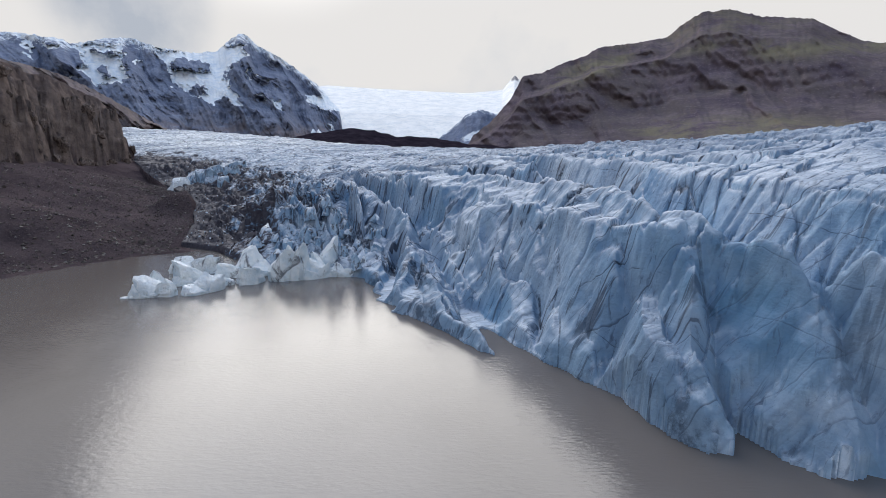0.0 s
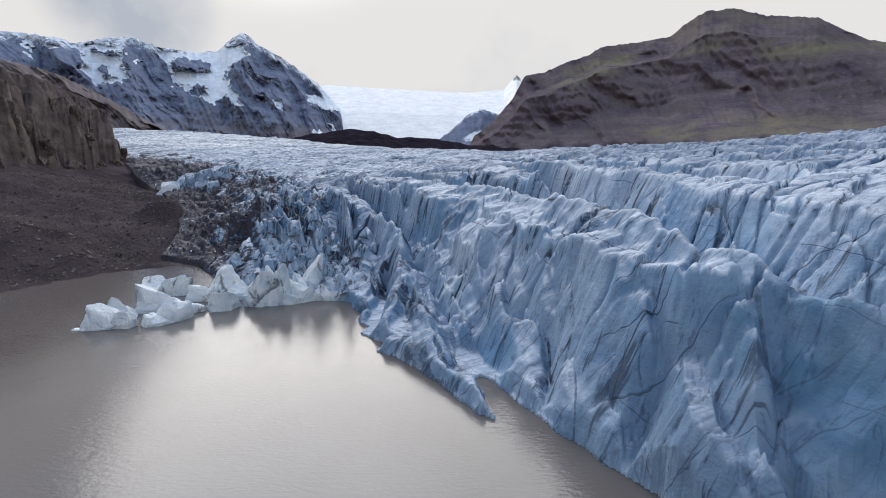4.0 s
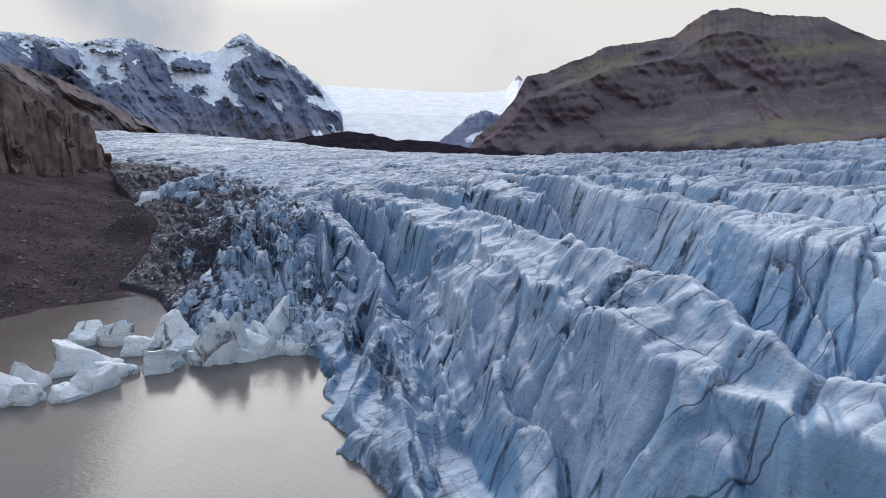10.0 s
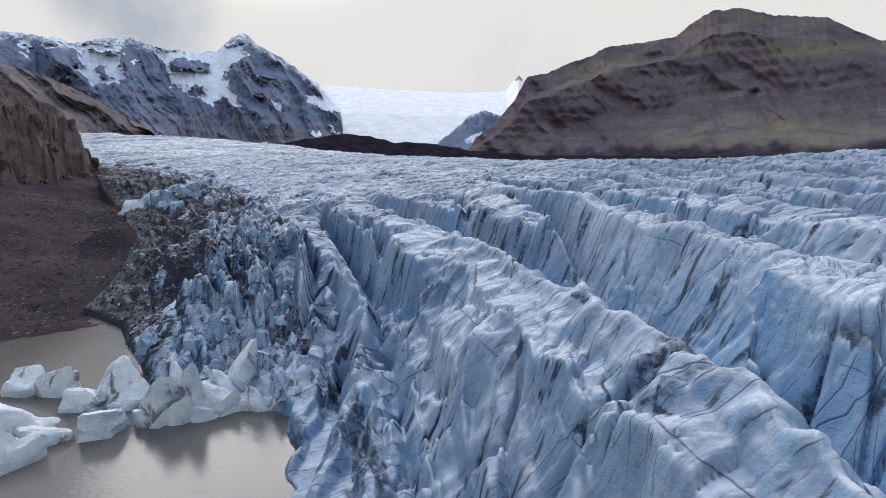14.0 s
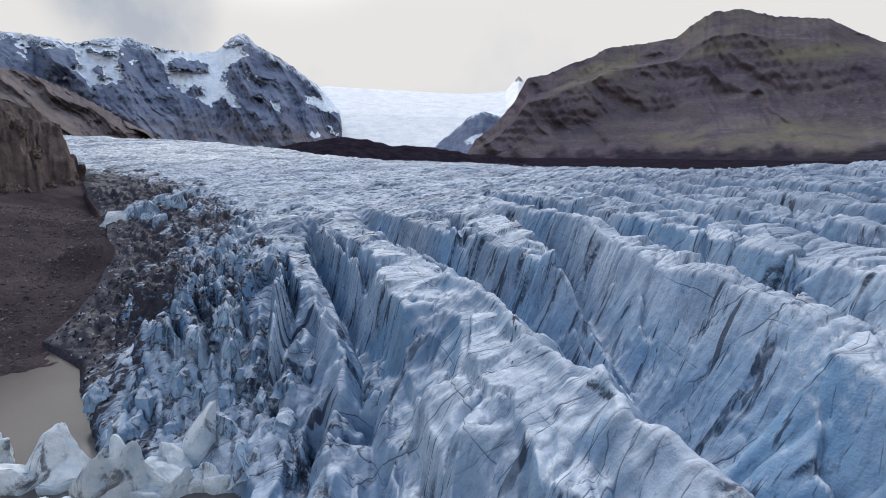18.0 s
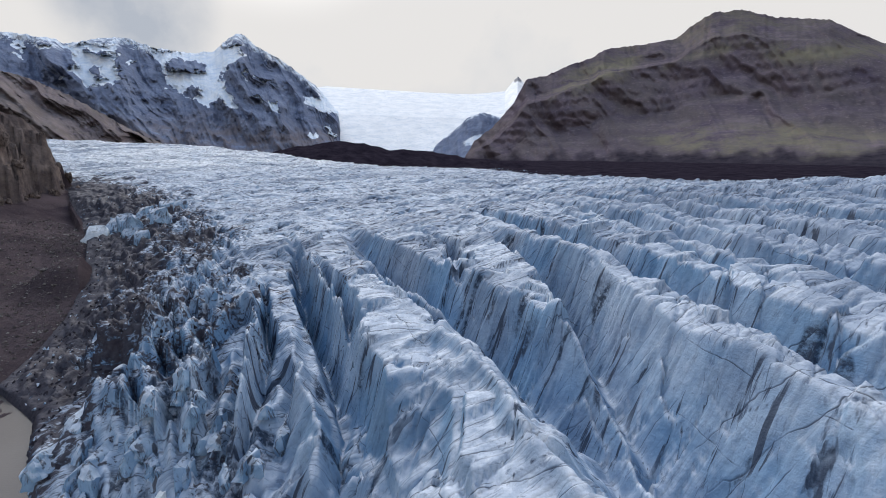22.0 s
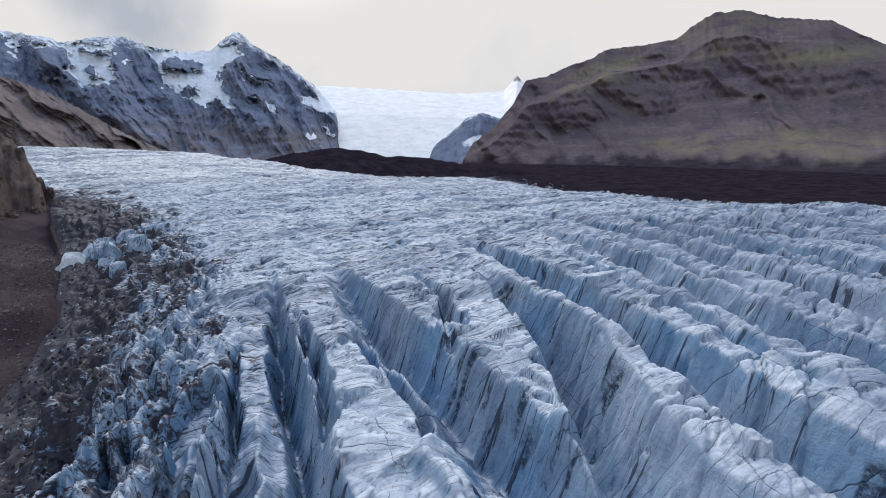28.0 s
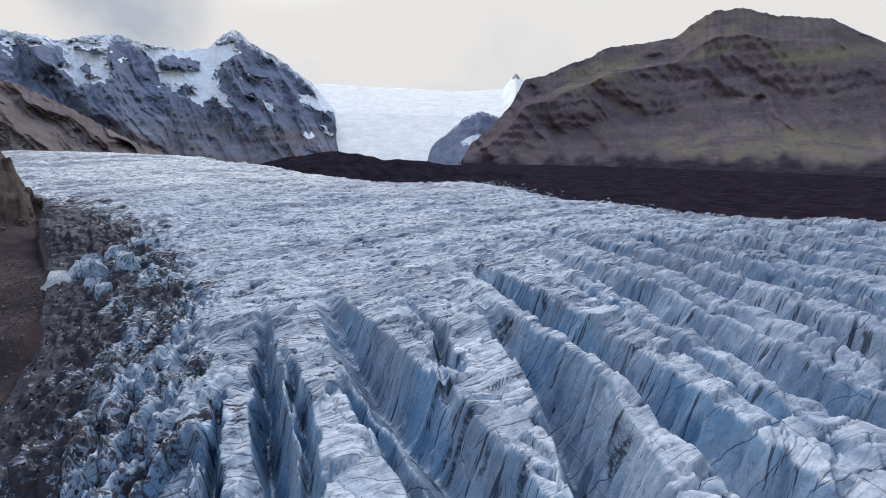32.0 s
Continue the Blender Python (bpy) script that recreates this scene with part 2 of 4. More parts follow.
    col = m.mix(m.ramp(m.noise(0.6, 7, 0.68, stretched(0.5, 1.6, 0.35), 0.6), (0.58, 0.0), (0.66, 0.5)), col, (0.07, 0.095, 0.15))
    # darker where the mask of hollows and cracks is high, broken by noise
    col = m.mix(m.math("MULTIPLY", m.math("MULTIPLY", clean, m.ramp(m.attr("darkening"), (0.40, 0.0), (0.75, 0.9))), m.ramp(m.noise(0.6, 8, 0.7), (0.40, 0.2), (0.55, 1.0))), col, (0.016, 0.026, 0.050))
    deb = m.math("ADD", m.attr("debris"), m.math("MULTIPLY", m.math("SUBTRACT", m.noise(1.0, 9, 0.72, stretched(0.16, 0.55, 0.5), 0.8), 0.5), 1.9))
    col = m.mix(m.ramp(deb, (0.46, 0.0), (0.56, 0.95)), col, m.ramp(m.noise(0.7, 6), (0.3, (0.024, 0.020, 0.028)), (0.7, (0.062, 0.052, 0.062))))
    relief = m.math("ADD", m.math("ADD", m.noise(0.7, 8, 0.6), m.math("MULTIPLY", m.noise(2.6, 5, 0.6), 0.3)), m.math("MULTIPLY", cracks, -0.5))
    m.bump(relief, 0.42, 0.9)
    return m.done(col)


def make_berg_ice():
    m = Nodes("berg_ice", 0.5, 0.35)
    white = m.ramp(m.noise(0.6, 8, 0.65), (0.3, (0.70, 0.76, 0.80)), (0.6, (0.90, 0.91, 0.91)))
    col = m.mix(m.ramp(m.slope(), (0.05, 1.0), (0.5, 0.0)), white, m.ramp(m.noise(0.25, 6), (0.30, (0.54, 0.67, 0.77)), (0.62, (0.82, 0.87, 0.90))))
    col = m.mix(m.ramp(m.noise(0.16, 10, 0.68, m.scaled((1.0, 1.0, 0.7)), 1.0), (0.56, 0.0), (0.63, 0.85)), col, (0.10, 0.10, 0.12))
    m.bump(m.math("ADD", m.noise(0.7, 9, 0.65), m.noise(0.25, 4)), 0.9, 1.4)
    return m.done(col)


def make_gravel():
    m = Nodes("moraine_gravel", 1.0, 0.0)
    col = m.ramp(m.noise(0.02, 8, 0.6), (0.36, (0.040, 0.031, 0.036)), (0.64, (0.112, 0.085, 0.088)))
    col = m.mix(m.ramp(m.noise(0.9, 9, 0.75), (0.56, 0.0), (0.70, 0.8)), col, (0.16, 0.14, 0.13))
    col = m.mix(m.attr("rock"), col, m.ramp(m.noise(0.12, 9, 0.7), (0.3, (0.075, 0.058, 0.056)), (0.7, (0.26, 0.205, 0.180))))
    col = m.mix(m.attr("dark"), col, m.ramp(m.noise(0.05, 8, 0.7), (0.35, (0.015, 0.012, 0.018)), (0.7, (0.042, 0.033, 0.044))))
    col = m.mix(m.math("MULTIPLY", m.attr("grass"), m.ramp(m.noise(0.02, 6), (0.4, 0.0), (0.6, 0.7))), col, (0.060, 0.052, 0.034))
    m.bump(m.math("ADD", m.noise(0.6, 9, 0.7), m.noise(0.08, 6)), 0.8, 2.0)
    return m.done(col)


def make_mountain(name, lo, hi, grass, banding=0.3, steep=0.0):
    m = Nodes(name, 1.0, 0.0)
    col = m.ramp(m.noise(0.012, 9, 0.65), (0.35, lo), (0.65, hi))
    bands = m.noise(1.0, 5, 0.6, m.scaled((0.0015, 0.0015, 0.022)), 0.8)
    col = m.mix(m.ramp(bands, (0.45, 0.0), (0.6, banding)), col, tuple(c * 0.5 for c in lo))
    col = m.mix(m.ramp(m.noise(0.004, 8, 0.65), (0.40, 0.0), (0.60, 0.5)), col, tuple(c * 0.65 for c in lo))
    col = m.mix(m.ramp(m.noise(0.05, 10, 0.75), (0.48, 0.0), (0.66, 0.4)), col, tuple(c * 0.65 for c in lo))
    col = m.mix(m.ramp(m.noise(0.09, 9, 0.75), (0.54, 0.0), (0.66, 0.5)), col, tuple(min(1.0, c * 1.5) for c in hi))
    if grass:
        g = m.math("MULTIPLY", m.attr("grass"), m.ramp(m.noise(0.008, 10, 0.72), (0.38, 0.0), (0.58, 0.9)))
        col = m.mix(g, col, grass)
    if steep:
        col = m.mix(m.ramp(m.slope(), (0.30, steep), (0.62, 0.0)), col, tuple(c * 0.6 for c in lo))
    col = m.mix(m.attr("foot"), col, m.ramp(m.noise(0.03, 8, 0.7), (0.35, (0.028, 0.024, 0.032)), (0.65, (0.062, 0.052, 0.062))))
    snow = m.math("ADD", m.attr("snow"), m.math("MULTIPLY", m.math("SUBTRACT", m.noise(0.014, 12, 0.75), 0.5), 0.6))
    col = m.mix(m.ramp(snow, (0.46, 0.0), (0.54, 1.0)), col, m.ramp(m.noise(0.02, 8, 0.7), (0.35, (0.62, 0.70, 0.80)), (0.6, (0.86, 0.88, 0.90))))
    m.bump(m.noise(0.02, 10, 0.7), 0.5, 24.0)
    return m.done(col)


def make_water():
    m = Nodes("lagoon_water", 0.05, 0.5)
    m.p.inputs["IOR"].default_value = 1.46
    col = m.ramp(m.noise(0.02, 4), (0.35, (0.118, 0.100, 0.090)), (0.65, (0.146, 0.126, 0.114)))
    m.bump(m.math("ADD", m.noise(1.0, 5, 0.55, m.scaled((0.8, 2.2, 1.0))), m.math("MULTIPLY", m.noise(0.12, 3), 0.8)), 0.40, 0.10)
    return m.done(col)


def make_serac():
    m = Nodes("serac_ice", 0.5, 0.35)
    wall = m.ramp(m.slope(), (0.2, 1.0), (0.8, 0.0))
    white = m.ramp(m.noise(0.5, 7, 0.65), (0.3, (0.34, 0.39, 0.46)), (0.65, (0.60, 0.65, 0.71)))
    col = m.mix(wall, white, m.ramp(m.noise(0.2, 6), (0.3, (0.18, 0.31, 0.46)), (0.7, (0.36, 0.48, 0.61))))
    col = m.mix(m.ramp(m.noise(0.5, 9, 0.72, m.scaled((1.0, 1.0, 0.35)), 0.8), (0.515, 0.0), (0.59, 0.9)), col, (0.055, 0.053, 0.066))
    m.bump(m.noise(0.9, 8, 0.6), 0.6, 0.5)
    return m.done(col)


def make_stone():
    m = Nodes("moraine_stone", 1.0, 0.05)
    info = m.t.nodes.new("ShaderNodeNewGeometry")
    tone = m.ramp(info.outputs["Random Per Island"], (0.0, (0.06, 0.052, 0.050)), (0.7, (0.14, 0.12, 0.11)), (1.0, (0.26, 0.24, 0.22)))
    col = m.mix(m.ramp(m.noise(2.0, 7, 0.7), (0.4, 0.0), (0.7, 0.6)), tone, (0.05, 0.042, 0.040))
    m.bump(m.noise(3.0, 8, 0.7), 0.6, 0.2)
    return m.done(col)


ICE, BERG, GRAVEL, WATER, SERAC, STONE = make_ice(), make_berg_ice(), make_gravel(), make_water(), make_serac(), make_stone()
# far rock: distance haze is put into these lighter, bluer base colours
ALP = make_mountain("hazed_alpine_rock", (0.155, 0.185, 0.275), (0.28, 0.31, 0.39), (0.20, 0.165, 0.16), 0.2, 0.15)
def make_debris():
    m = Nodes("debris_stone", 1.0, 0.05)
    info = m.t.nodes.new("ShaderNodeNewGeometry")
    tone = m.ramp(info.outputs["Random Per Island"], (0.0, (0.022, 0.020, 0.026)), (0.8, (0.055, 0.050, 0.062)), (1.0, (0.14, 0.13, 0.145)))
    m.bump(m.noise(2.0, 8, 0.7), 0.6, 0.3)
    return m.done(m.mix(m.ramp(m.noise(1.5, 7, 0.7), (0.4, 0.0), (0.7, 0.6)), tone, (0.03, 0.026, 0.03)))


def make_rock():
    m = Nodes("outcrop_rock", 1.0, 0.05)
    col = m.ramp(m.noise(0.25, 10, 0.7), (0.33, (0.085, 0.066, 0.062)), (0.68, (0.29, 0.230, 0.200)))
    col = m.mix(m.ramp(m.noise(0.9, 8, 0.7, m.scaled((1.0, 1.0, 0.3))), (0.52, 0.0), (0.62, 0.8)), col, (0.035, 0.030, 0.032))
    m.bump(m.math("ADD", m.noise(0.5, 10, 0.7), m.noise(0.15, 4)), 0.9, 2.0)
    return m.done(col)


DEBRIS, ROCK = make_debris(), make_rock()


def make_snow():
    m = Nodes("icefall_snow", 0.7, 0.2)
    col = m.ramp(m.noise(0.01, 10, 0.7), (0.35, (0.78, 0.775, 0.765)), (0.6, (0.93, 0.91, 0.885)))
    broken = m.noise(0.011, 9, 0.7, m.scaled((1.0, 0.6, 3.5)), 0.7)
    col = m.mix(m.ramp(broken, (0.48, 0.0), (0.62, 0.45)), col, (0.60, 0.64, 0.68))
    col = m.mix(m.ramp(m.noise(0.05, 8, 0.7, m.scaled((1.0, 1.0, 3.0)), 0.5), (0.56, 0.0), (0.66, 0.6)), col, (0.40, 0.47, 0.55))
    col = m.mix(m.ramp(m.attr("snow"), (0.4, 1.0), (0.6, 0.0)), col, (0.16, 0.16, 0.18))
    m.bump(m.noise(0.03, 10, 0.7, m.scaled((1.0, 1.0, 3.0))), 0.3, 10.0)
    return m.done(col)


SNOW = make_snow()
MESA = make_mountain("mesa_rock", (0.108, 0.086, 0.112), (0.205, 0.162, 0.178), (0.225, 0.200, 0.135), 0.3, 0.45)
BROWN = make_mountain("brown_rock", (0.160, 0.130, 0.145), (0.31, 0.255, 0.255), (0.22, 0.195, 0.14), 0.35, 0.35)


# ---- mesh helpers ----
def grid_mesh(name, x, y, z, mat, keep=None, layers=(), closed=False):
    """A mesh from arrays of rows and columns."""
    rows, cols = x.shape
    idx = np.arange(rows * cols).reshape(rows, cols)
    right = np.roll(idx, -1, axis=1)
    last = cols if closed else cols - 1
    quads = np.stack([idx[:-1, :last], right[:-1, :last], right[1:, :last], idx[1:, :last]], -1).reshape(-1, 4)
    verts = np.stack([x, y, z], -1).reshape(-1, 3)
    if keep is not None:
        quads = quads[keep.ravel()[quads].any(axis=1)]
    used = np.zeros(len(verts), bool)
    used[quads] = True
    remap = np.cumsum(used) - 1
    quads, verts = remap[quads], verts[used]
    me = bpy.data.meshes.new(name)
    me.vertices.add(len(verts))
    me.vertices.foreach_set("co", verts.astype(np.float32).ravel())
    me.loops.add(quads.size)
    me.loops.foreach_set("vertex_index", quads.astype(np.int32).ravel())
    me.polygons.add(len(quads))
    me.polygons.foreach_set("loop_start", np.arange(0, quads.size, 4, dtype=np.int32))
    me.update(calc_edges=True)
    for key, values in layers:
        a = me.attributes.new(key, "FLOAT", "POINT")
        a.data.foreach_set("value", np.asarray(values, np.float32).ravel()[used])
    me.polygons.foreach_set("use_smooth", np.ones(len(quads), bool))
    me.materials.append(mat)
    return new(name, me)


def mesh_from_bm(name, bm, mat, smooth=True, crease=0.0):
    me = bpy.data.meshes.new(name)
    if crease:
        bm.normal_update()
        for e in bm.edges:
            e.smooth = e.calc_face_angle(0.0) < crease
    bm.to_mesh(me)
    bm.free()
    me.materials.append(mat)
    for p in me.polygons:
        p.use_smooth = smooth
    return me


# ---- the plan: shores, ice edge, ridges ----
LAGOON_SIDE = [(520, -60), (200, -40), (80, 10), (54, 39), (48.5, 41), (46.5, 42.6), (44, 41.4), (41.5, 42), (39, 45.5), (37.6, 50.5), (36.4, 50.2), (35.4, 46.8), (33.8, 45.6), (31.2, 46.2), (28.4, 50), (25.8, 60), (17.6, 72), (11.8, 84), (8.5, 90), (7, 88), (9.5, 75),
               (6.5, 77), (0.7, 86.7), (-9, 99), (-12.8, 101.5), (-10.8, 104), (-14, 108), (-18, 112), (-16.8, 116), (-20.5, 121), (-19.6, 126), (-24.5, 132), (-26, 138), (-40, 144), (-52, 146), (-63, 151), (-76, 164), (-90, 178), (-100, 190), (-107, 195)]
MARGIN = [(-128, 208), (-141, 234), (-150, 258), (-166, 286), (-190, 318), (-235, 376), (-305, 446), (-350, 497), (-385, 522), (-440, 548), (-560, 620), (-740, 760), (-860, 900)]
FAR_SIDE = [(-840, 1010), (-650, 990), (-431, 900), (-301, 822), (-257, 803), (-167, 745), (-55, 695), (-10, 720), (25, 785), (70, 800), (105, 740), (141, 566), (188, 475), (222, 415), (277, 362), (430, 262), (560, 100)]
ICE_EDGE = LAGOON_SIDE + MARGIN + FAR_SIDE
LEFT_EDGE = [(-170, -200), (-152, 60), (-145, 138), (-137, 160), (-131, 176), (-119, 187), (-110, 195)] + MARGIN + [(-1000, 1060)]
CLIFF = [(-300, -100), (-280, 100), (-290, 230), (-325, 350), (-345, 440), (-352, 490), (-362, 516), (-440, 552), (-570, 628), (-750, 768), (-1000, 1020)]
MORAINE = [(-330, 840, 104), (-298, 848, 113), (-242, 869, 128), (-170, 890, 136), (-92, 904, 122), (-30, 910, 120), (61, 910, 106), (132, 890, 97), (230, 860, 76)]


def ice_top(x, y):
    x, y = x / 100, y / 100
    z = 10.4 + 18.0 * x + 12.4 * y - 0.4 * x * x - 3.3 * x * y - 0.4 * y * y
    cap = np.interp(x, [-6.5, -4.5, -3.5, -2.5, -1.5], [131, 126, 116, 112, 130])
    return np.where(y > 6, np.minimum(z, cap - 6 * np.exp(-np.abs(z - cap) / 12)), z)


def across(x, y):
    """The coordinate that runs across the fan of crevasses."""
    return (x + 0.42 * (y - 220)) / (1 + 0.0017 * (y - 220))


def along(x, y):
    """The coordinate that runs along the crevasses."""
    return 0.92 * y - 0.38 * x


# the great crevasses, from their heads down: places, reach to either side, depth
V1 = [(-69, 303), (-48, 253), (-33, 218), (-17, 185), (-9, 166), (-5, 145), (2, 115), (8, 92)]
V3 = [(-46, 310), (-24, 272), (-4, 236), (8, 214), (19, 194), (29, 169), (36, 147), (40, 130), (43, 111), (47, 92), (52, 72), (60, 50)]
V5 = [(25, 288), (36, 249), (45, 218), (46, 192), (45, 165), (46, 140), (46, 118)]
V6 = [(13, 346), (32, 310), (47, 276), (56, 247), (63, 225), (68, 205), (72, 180), (75, 150), (80, 110)]
V7 = [(54, 373), (76, 315), (89, 271), (96, 235), (101, 211), (107, 194), (112, 170), (118, 130)]
V8 = [(64, 440), (89, 372), (115, 300), (126, 248), (130, 213), (136, 180), (144, 130)]
V9 = [(80, 456), (119, 361), (139, 291), (150, 242), (158, 200), (170, 140)]
V10 = [(119, 481), (160, 376), (172, 301), (180, 259), (190, 210), (205, 140)]
# clefts between them, on the backs and beside the crest of the front
W1 = [(-46, 262), (-34, 238), (-24, 217), (-17, 202), (-10, 180)]
W2 = [(-24, 239), (-13, 224), (-5, 211), (2, 198), (9, 187), (14, 172)]
W3 = [(-10, 304), (6, 265), (13, 255), (14, 236), (20, 222)]
W4 = [(-58, 244), (-52, 229), (-43, 209), (-37, 195), (-28, 165), (-20, 136)]
W5 = [(-42, 208), (-33, 192), (-24, 165), (-18, 145), (-11, 112)]
W6 = [(-48, 190), (-39, 173), (-26, 139), (-19, 124)]
GREAT = ((V1, 6, 11, 22), (V3, 13, 17, 20), (V5, 9, 19, 21), (V6, 8, 14, 13), (V7, 9, 17, 13), (V8, 8, 15, 11), (V9, 8, 14, 10), (V10, 8, 14, 10),
         (W1, 2.5, 6, 10), (W2, 2.5, 7, 9), (W3, 2.5, 7, 8), (W4, 2.5, 5, 13), (W5, 2.5, 5, 12), (W6, 2.5, 5, 10))
# lesser ones: across-coordinate, reach to either side, depth, how far they run (near, far), and their skew
CREVASSES = ((16, 2, 5, 5, 190, 260, 0.1), (82, 2.5, 8, 6, 200, 300, 0.05), (113, 2.5, 7, 5, 230, 330, 0),
             (162, 3, 7, 6, 200, 400, 0), (203, 5, 13, 11, 0, 440, 0), (220, 4, 10, 7, 0, 440, 0), (238, 5, 12, 9, 0, 440, 0))
# crests that stand out: places, heights, and how steeply they fall to either side
CRESTS = (([(-59, 257, 31), (-38, 210, 27), (-22, 175, 22), (-13, 156, 18.5), (-11, 130, 11), (-12, 104, 2)], 2.6, 9),
          ([(-4, 150, 17), (0, 120, 13), (5, 95, 8), (8, 78, 2)], 1.9, 8),
          ([(-29, 178, 17), (-23, 150, 10), (-20, 126, 3)], 2.2, 6),
          ([(-50, 205, 21), (-40, 175, 15), (-33, 150, 8)], 2.2, 6),
          ([(10, 175, 34), (17, 156, 33.5), (27, 125, 31.5), (35, 97, 30), (37, 81, 29), (41, 63, 24), (49, 46, 22)], 1.05, 26),
          )
# spurs that stand out of the front into the water
TOES = (([(33, 66, 14), (30.5, 61, 13), (29.3, 57.4, 11.5), (30.2, 53.5, 8.8), (31.8, 49.5, 5), (33.6, 46.6, 1.8)], 2.4),
        ([(44, 62, 20), (46, 52, 16), (45, 46, 9), (44, 42, 3)], 1.3))


# clefts in the front: places, depth, reach
FRONT_CUTS = (([(41, 80), (40, 64), (39, 52), (38.5, 44)], 10, 4.5), ([(54, 66), (48, 50), (44, 38)], 9, 4.5), ([(-6, 148), (2, 115), (8, 90)], 10, 7),
              ([(33, 73), (28, 66), (24, 62)], 4, 3), ([(24, 96), (20, 84), (16, 74)], 3.5, 3.5), ([(-16, 150), (-16, 128), (-17, 112)], 8, 4), ([(12, 118), (9, 102), (5, 90)], 4, 3.5))


# height of the ground along the foot of the slope
FOOT = ([0, 235, 262, 300, 350, 430, 470, 500, 800, 1100], [0, 0, 6, 13, 22, 29, 45, 54, 105, 150])


def ice_height(x, y):
    edge, _, _ = line_distance(x, y, ICE_EDGE + ICE_EDGE[:1])
    sd = np.where(inside(x, y, ICE_EDGE), edge, -edge)
    sd = sd + 0.9 * fbm(x / 4.5, y / 4.5, 3, 72) * step(190, 160, y)
    margin = line_distance(x, y, [(-107, 195)] + MARGIN)[0]
    wob = fbm(x / 55, y / 55, 3, 3)
    u = across(x, y) + 5 * wob + 0.9 * fbm(x / 9, y / 9, 2, 8)
    v = along(x, y) + 5 * fbm(x / 35, y / 35, 3, 44)
    far = step(210, 430, y + 0.3 * x)
    top = np.maximum(ice_top(x, y), 8) + 3 * fbm(x / 90, y / 90, 3, 21) + 0.8
    chaos = step(-50, -64 - 40 * step(300, 450, y), u + 8 * wob) * step(600, 400, y + 50 * wob)
    # the fan of crevasses: steep walls between broad backs
    nearer = step(190, 120, y)
    carve = np.zeros(x.shape)
    # joints cut the walls into slabs that stand in and out
    w2 = fbm(x / 26, y / 26, 3, 19)
    es, vs, oxs, oys = cells(v / 8 + 0.5 * w2 + u / 60, u / 26 + 0.7 * wob, 63)
    ef, vf, oxf, oyf = cells(v / 3.2 + 0.5 * w2 + u / 40, u / 15 + 0.7 * w2, 64)
    slab = (0.9 * (vs - 0.5) + 0.6 * oxs * (vs - 0.3) + 0.2 * (vf - 0.5)) * (0.5 + 0.5 * step(150, 230, y))
    for pts, left, right, depth in GREAT:
        d, a, side = line_distance(x, y, pts)
        n = len(pts) - 1
        d = d * side + 1.1 * fbm(x / 14, y / 14, 3, 5) + slab
        runs = step(0, 2.0, a) * (1 + 0.3 * fbm(v / 30, u * 0 + n, 2, 9)) * step(n + 0.0, n - 0.4, a)
        reach = np.where(d < 0, left, right * (0.50 + 0.55 * nearer)) * (0.4 + 0.6 * np.minimum(runs, 1))
        k = np.clip(1 - np.abs(d) / reach, 0, 1)
        k = 1.1 * k * k / (k + 0.10)
        carve = np.maximum(carve, depth * runs * (1 - np.clip(1 - k, 0, 1) ** 1.35))
    for u0, left, right, depth, y0, y1, skew in CREVASSES:
        d = u - u0 - skew * (y - 220) + 3.0 * fbm(v / 40 + u0, u * 0 + u0, 3, 5) + 0.7 * slab
        runs = step(y0 - 30, y0 + 15, y) * step(y1 + 40, y1 - 90, y)
        reach = np.where(d < 0, left, right * (0.50 + 0.5 * nearer)) * (0.45 + 0.55 * runs)
        k = np.clip(1 - np.abs(d) / reach, 0, 1)
        fade = runs + 0.3 * fbm(v / 30, u * 0 + u0 * 3, 2, 9) * runs
        carve = np.maximum(carve, depth * np.clip(fade, 0.0, 1.2) * (1 - (1 - k) ** 1.5))
    z = top - carve * (1 - chaos)
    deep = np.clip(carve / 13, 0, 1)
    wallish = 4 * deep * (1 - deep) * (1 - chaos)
    flute = ridged(v / 11 + 0.9 * fbm(x / 22, y / 22, 3, 57), u / 34, 2, 58)
    z = z + wallish * 0.5 * (flute - 0.55)
    # cracks, gullies down the walls, and steps across the backs
    n1 = np.abs(pnoise(v / 8 + 0.9 * wob + u / 45, u / 40, 52))
    n2 = np.abs(pnoise(v / 5 + u / 26, u / 14, 53))
    e, val, ox, oy = cells(u / 15 + 1.1 * fbm(x / 25, y / 25, 3, 55), v / 9 + 0.5 * wob, 7)
    patchy = np.clip(0.5 + 1.6 * fbm(x / 22, y / 22, 2, 56), 0, 1)
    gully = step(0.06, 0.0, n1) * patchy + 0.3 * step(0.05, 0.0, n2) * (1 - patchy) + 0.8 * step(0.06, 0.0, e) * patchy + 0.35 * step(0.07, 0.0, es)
    z = z - gully * (2.0 - 0.4 * far) * (1 - chaos) + 1.1 * fbm(v / 16, u / 30, 2, 54)
    planar = 0.5 + 0.5 * step(125, 190, y)
    z = z + ((val - 0.5) * 0.7 + 2.4 * (np.cos(val * 23) * ox + np.sin(val * 23) * oy)) * (1 - chaos) * (1 - 0.7 * far) * planar
    # layers that crop out across the backs as small steps
    strata = v / 3.4 + 0.9 * fbm(x / 14, y / 14, 3, 65) + u / 55
    tread = np.clip(0.5 + 1.5 * fbm(x / 30, y / 30, 3, 66), 0, 1) * (1 - deep) * (1 - chaos) * step(130, 190, y + 0.4 * x)
    z = z + 0.45 * tread * (strata - np.floor(strata) - 0.5)
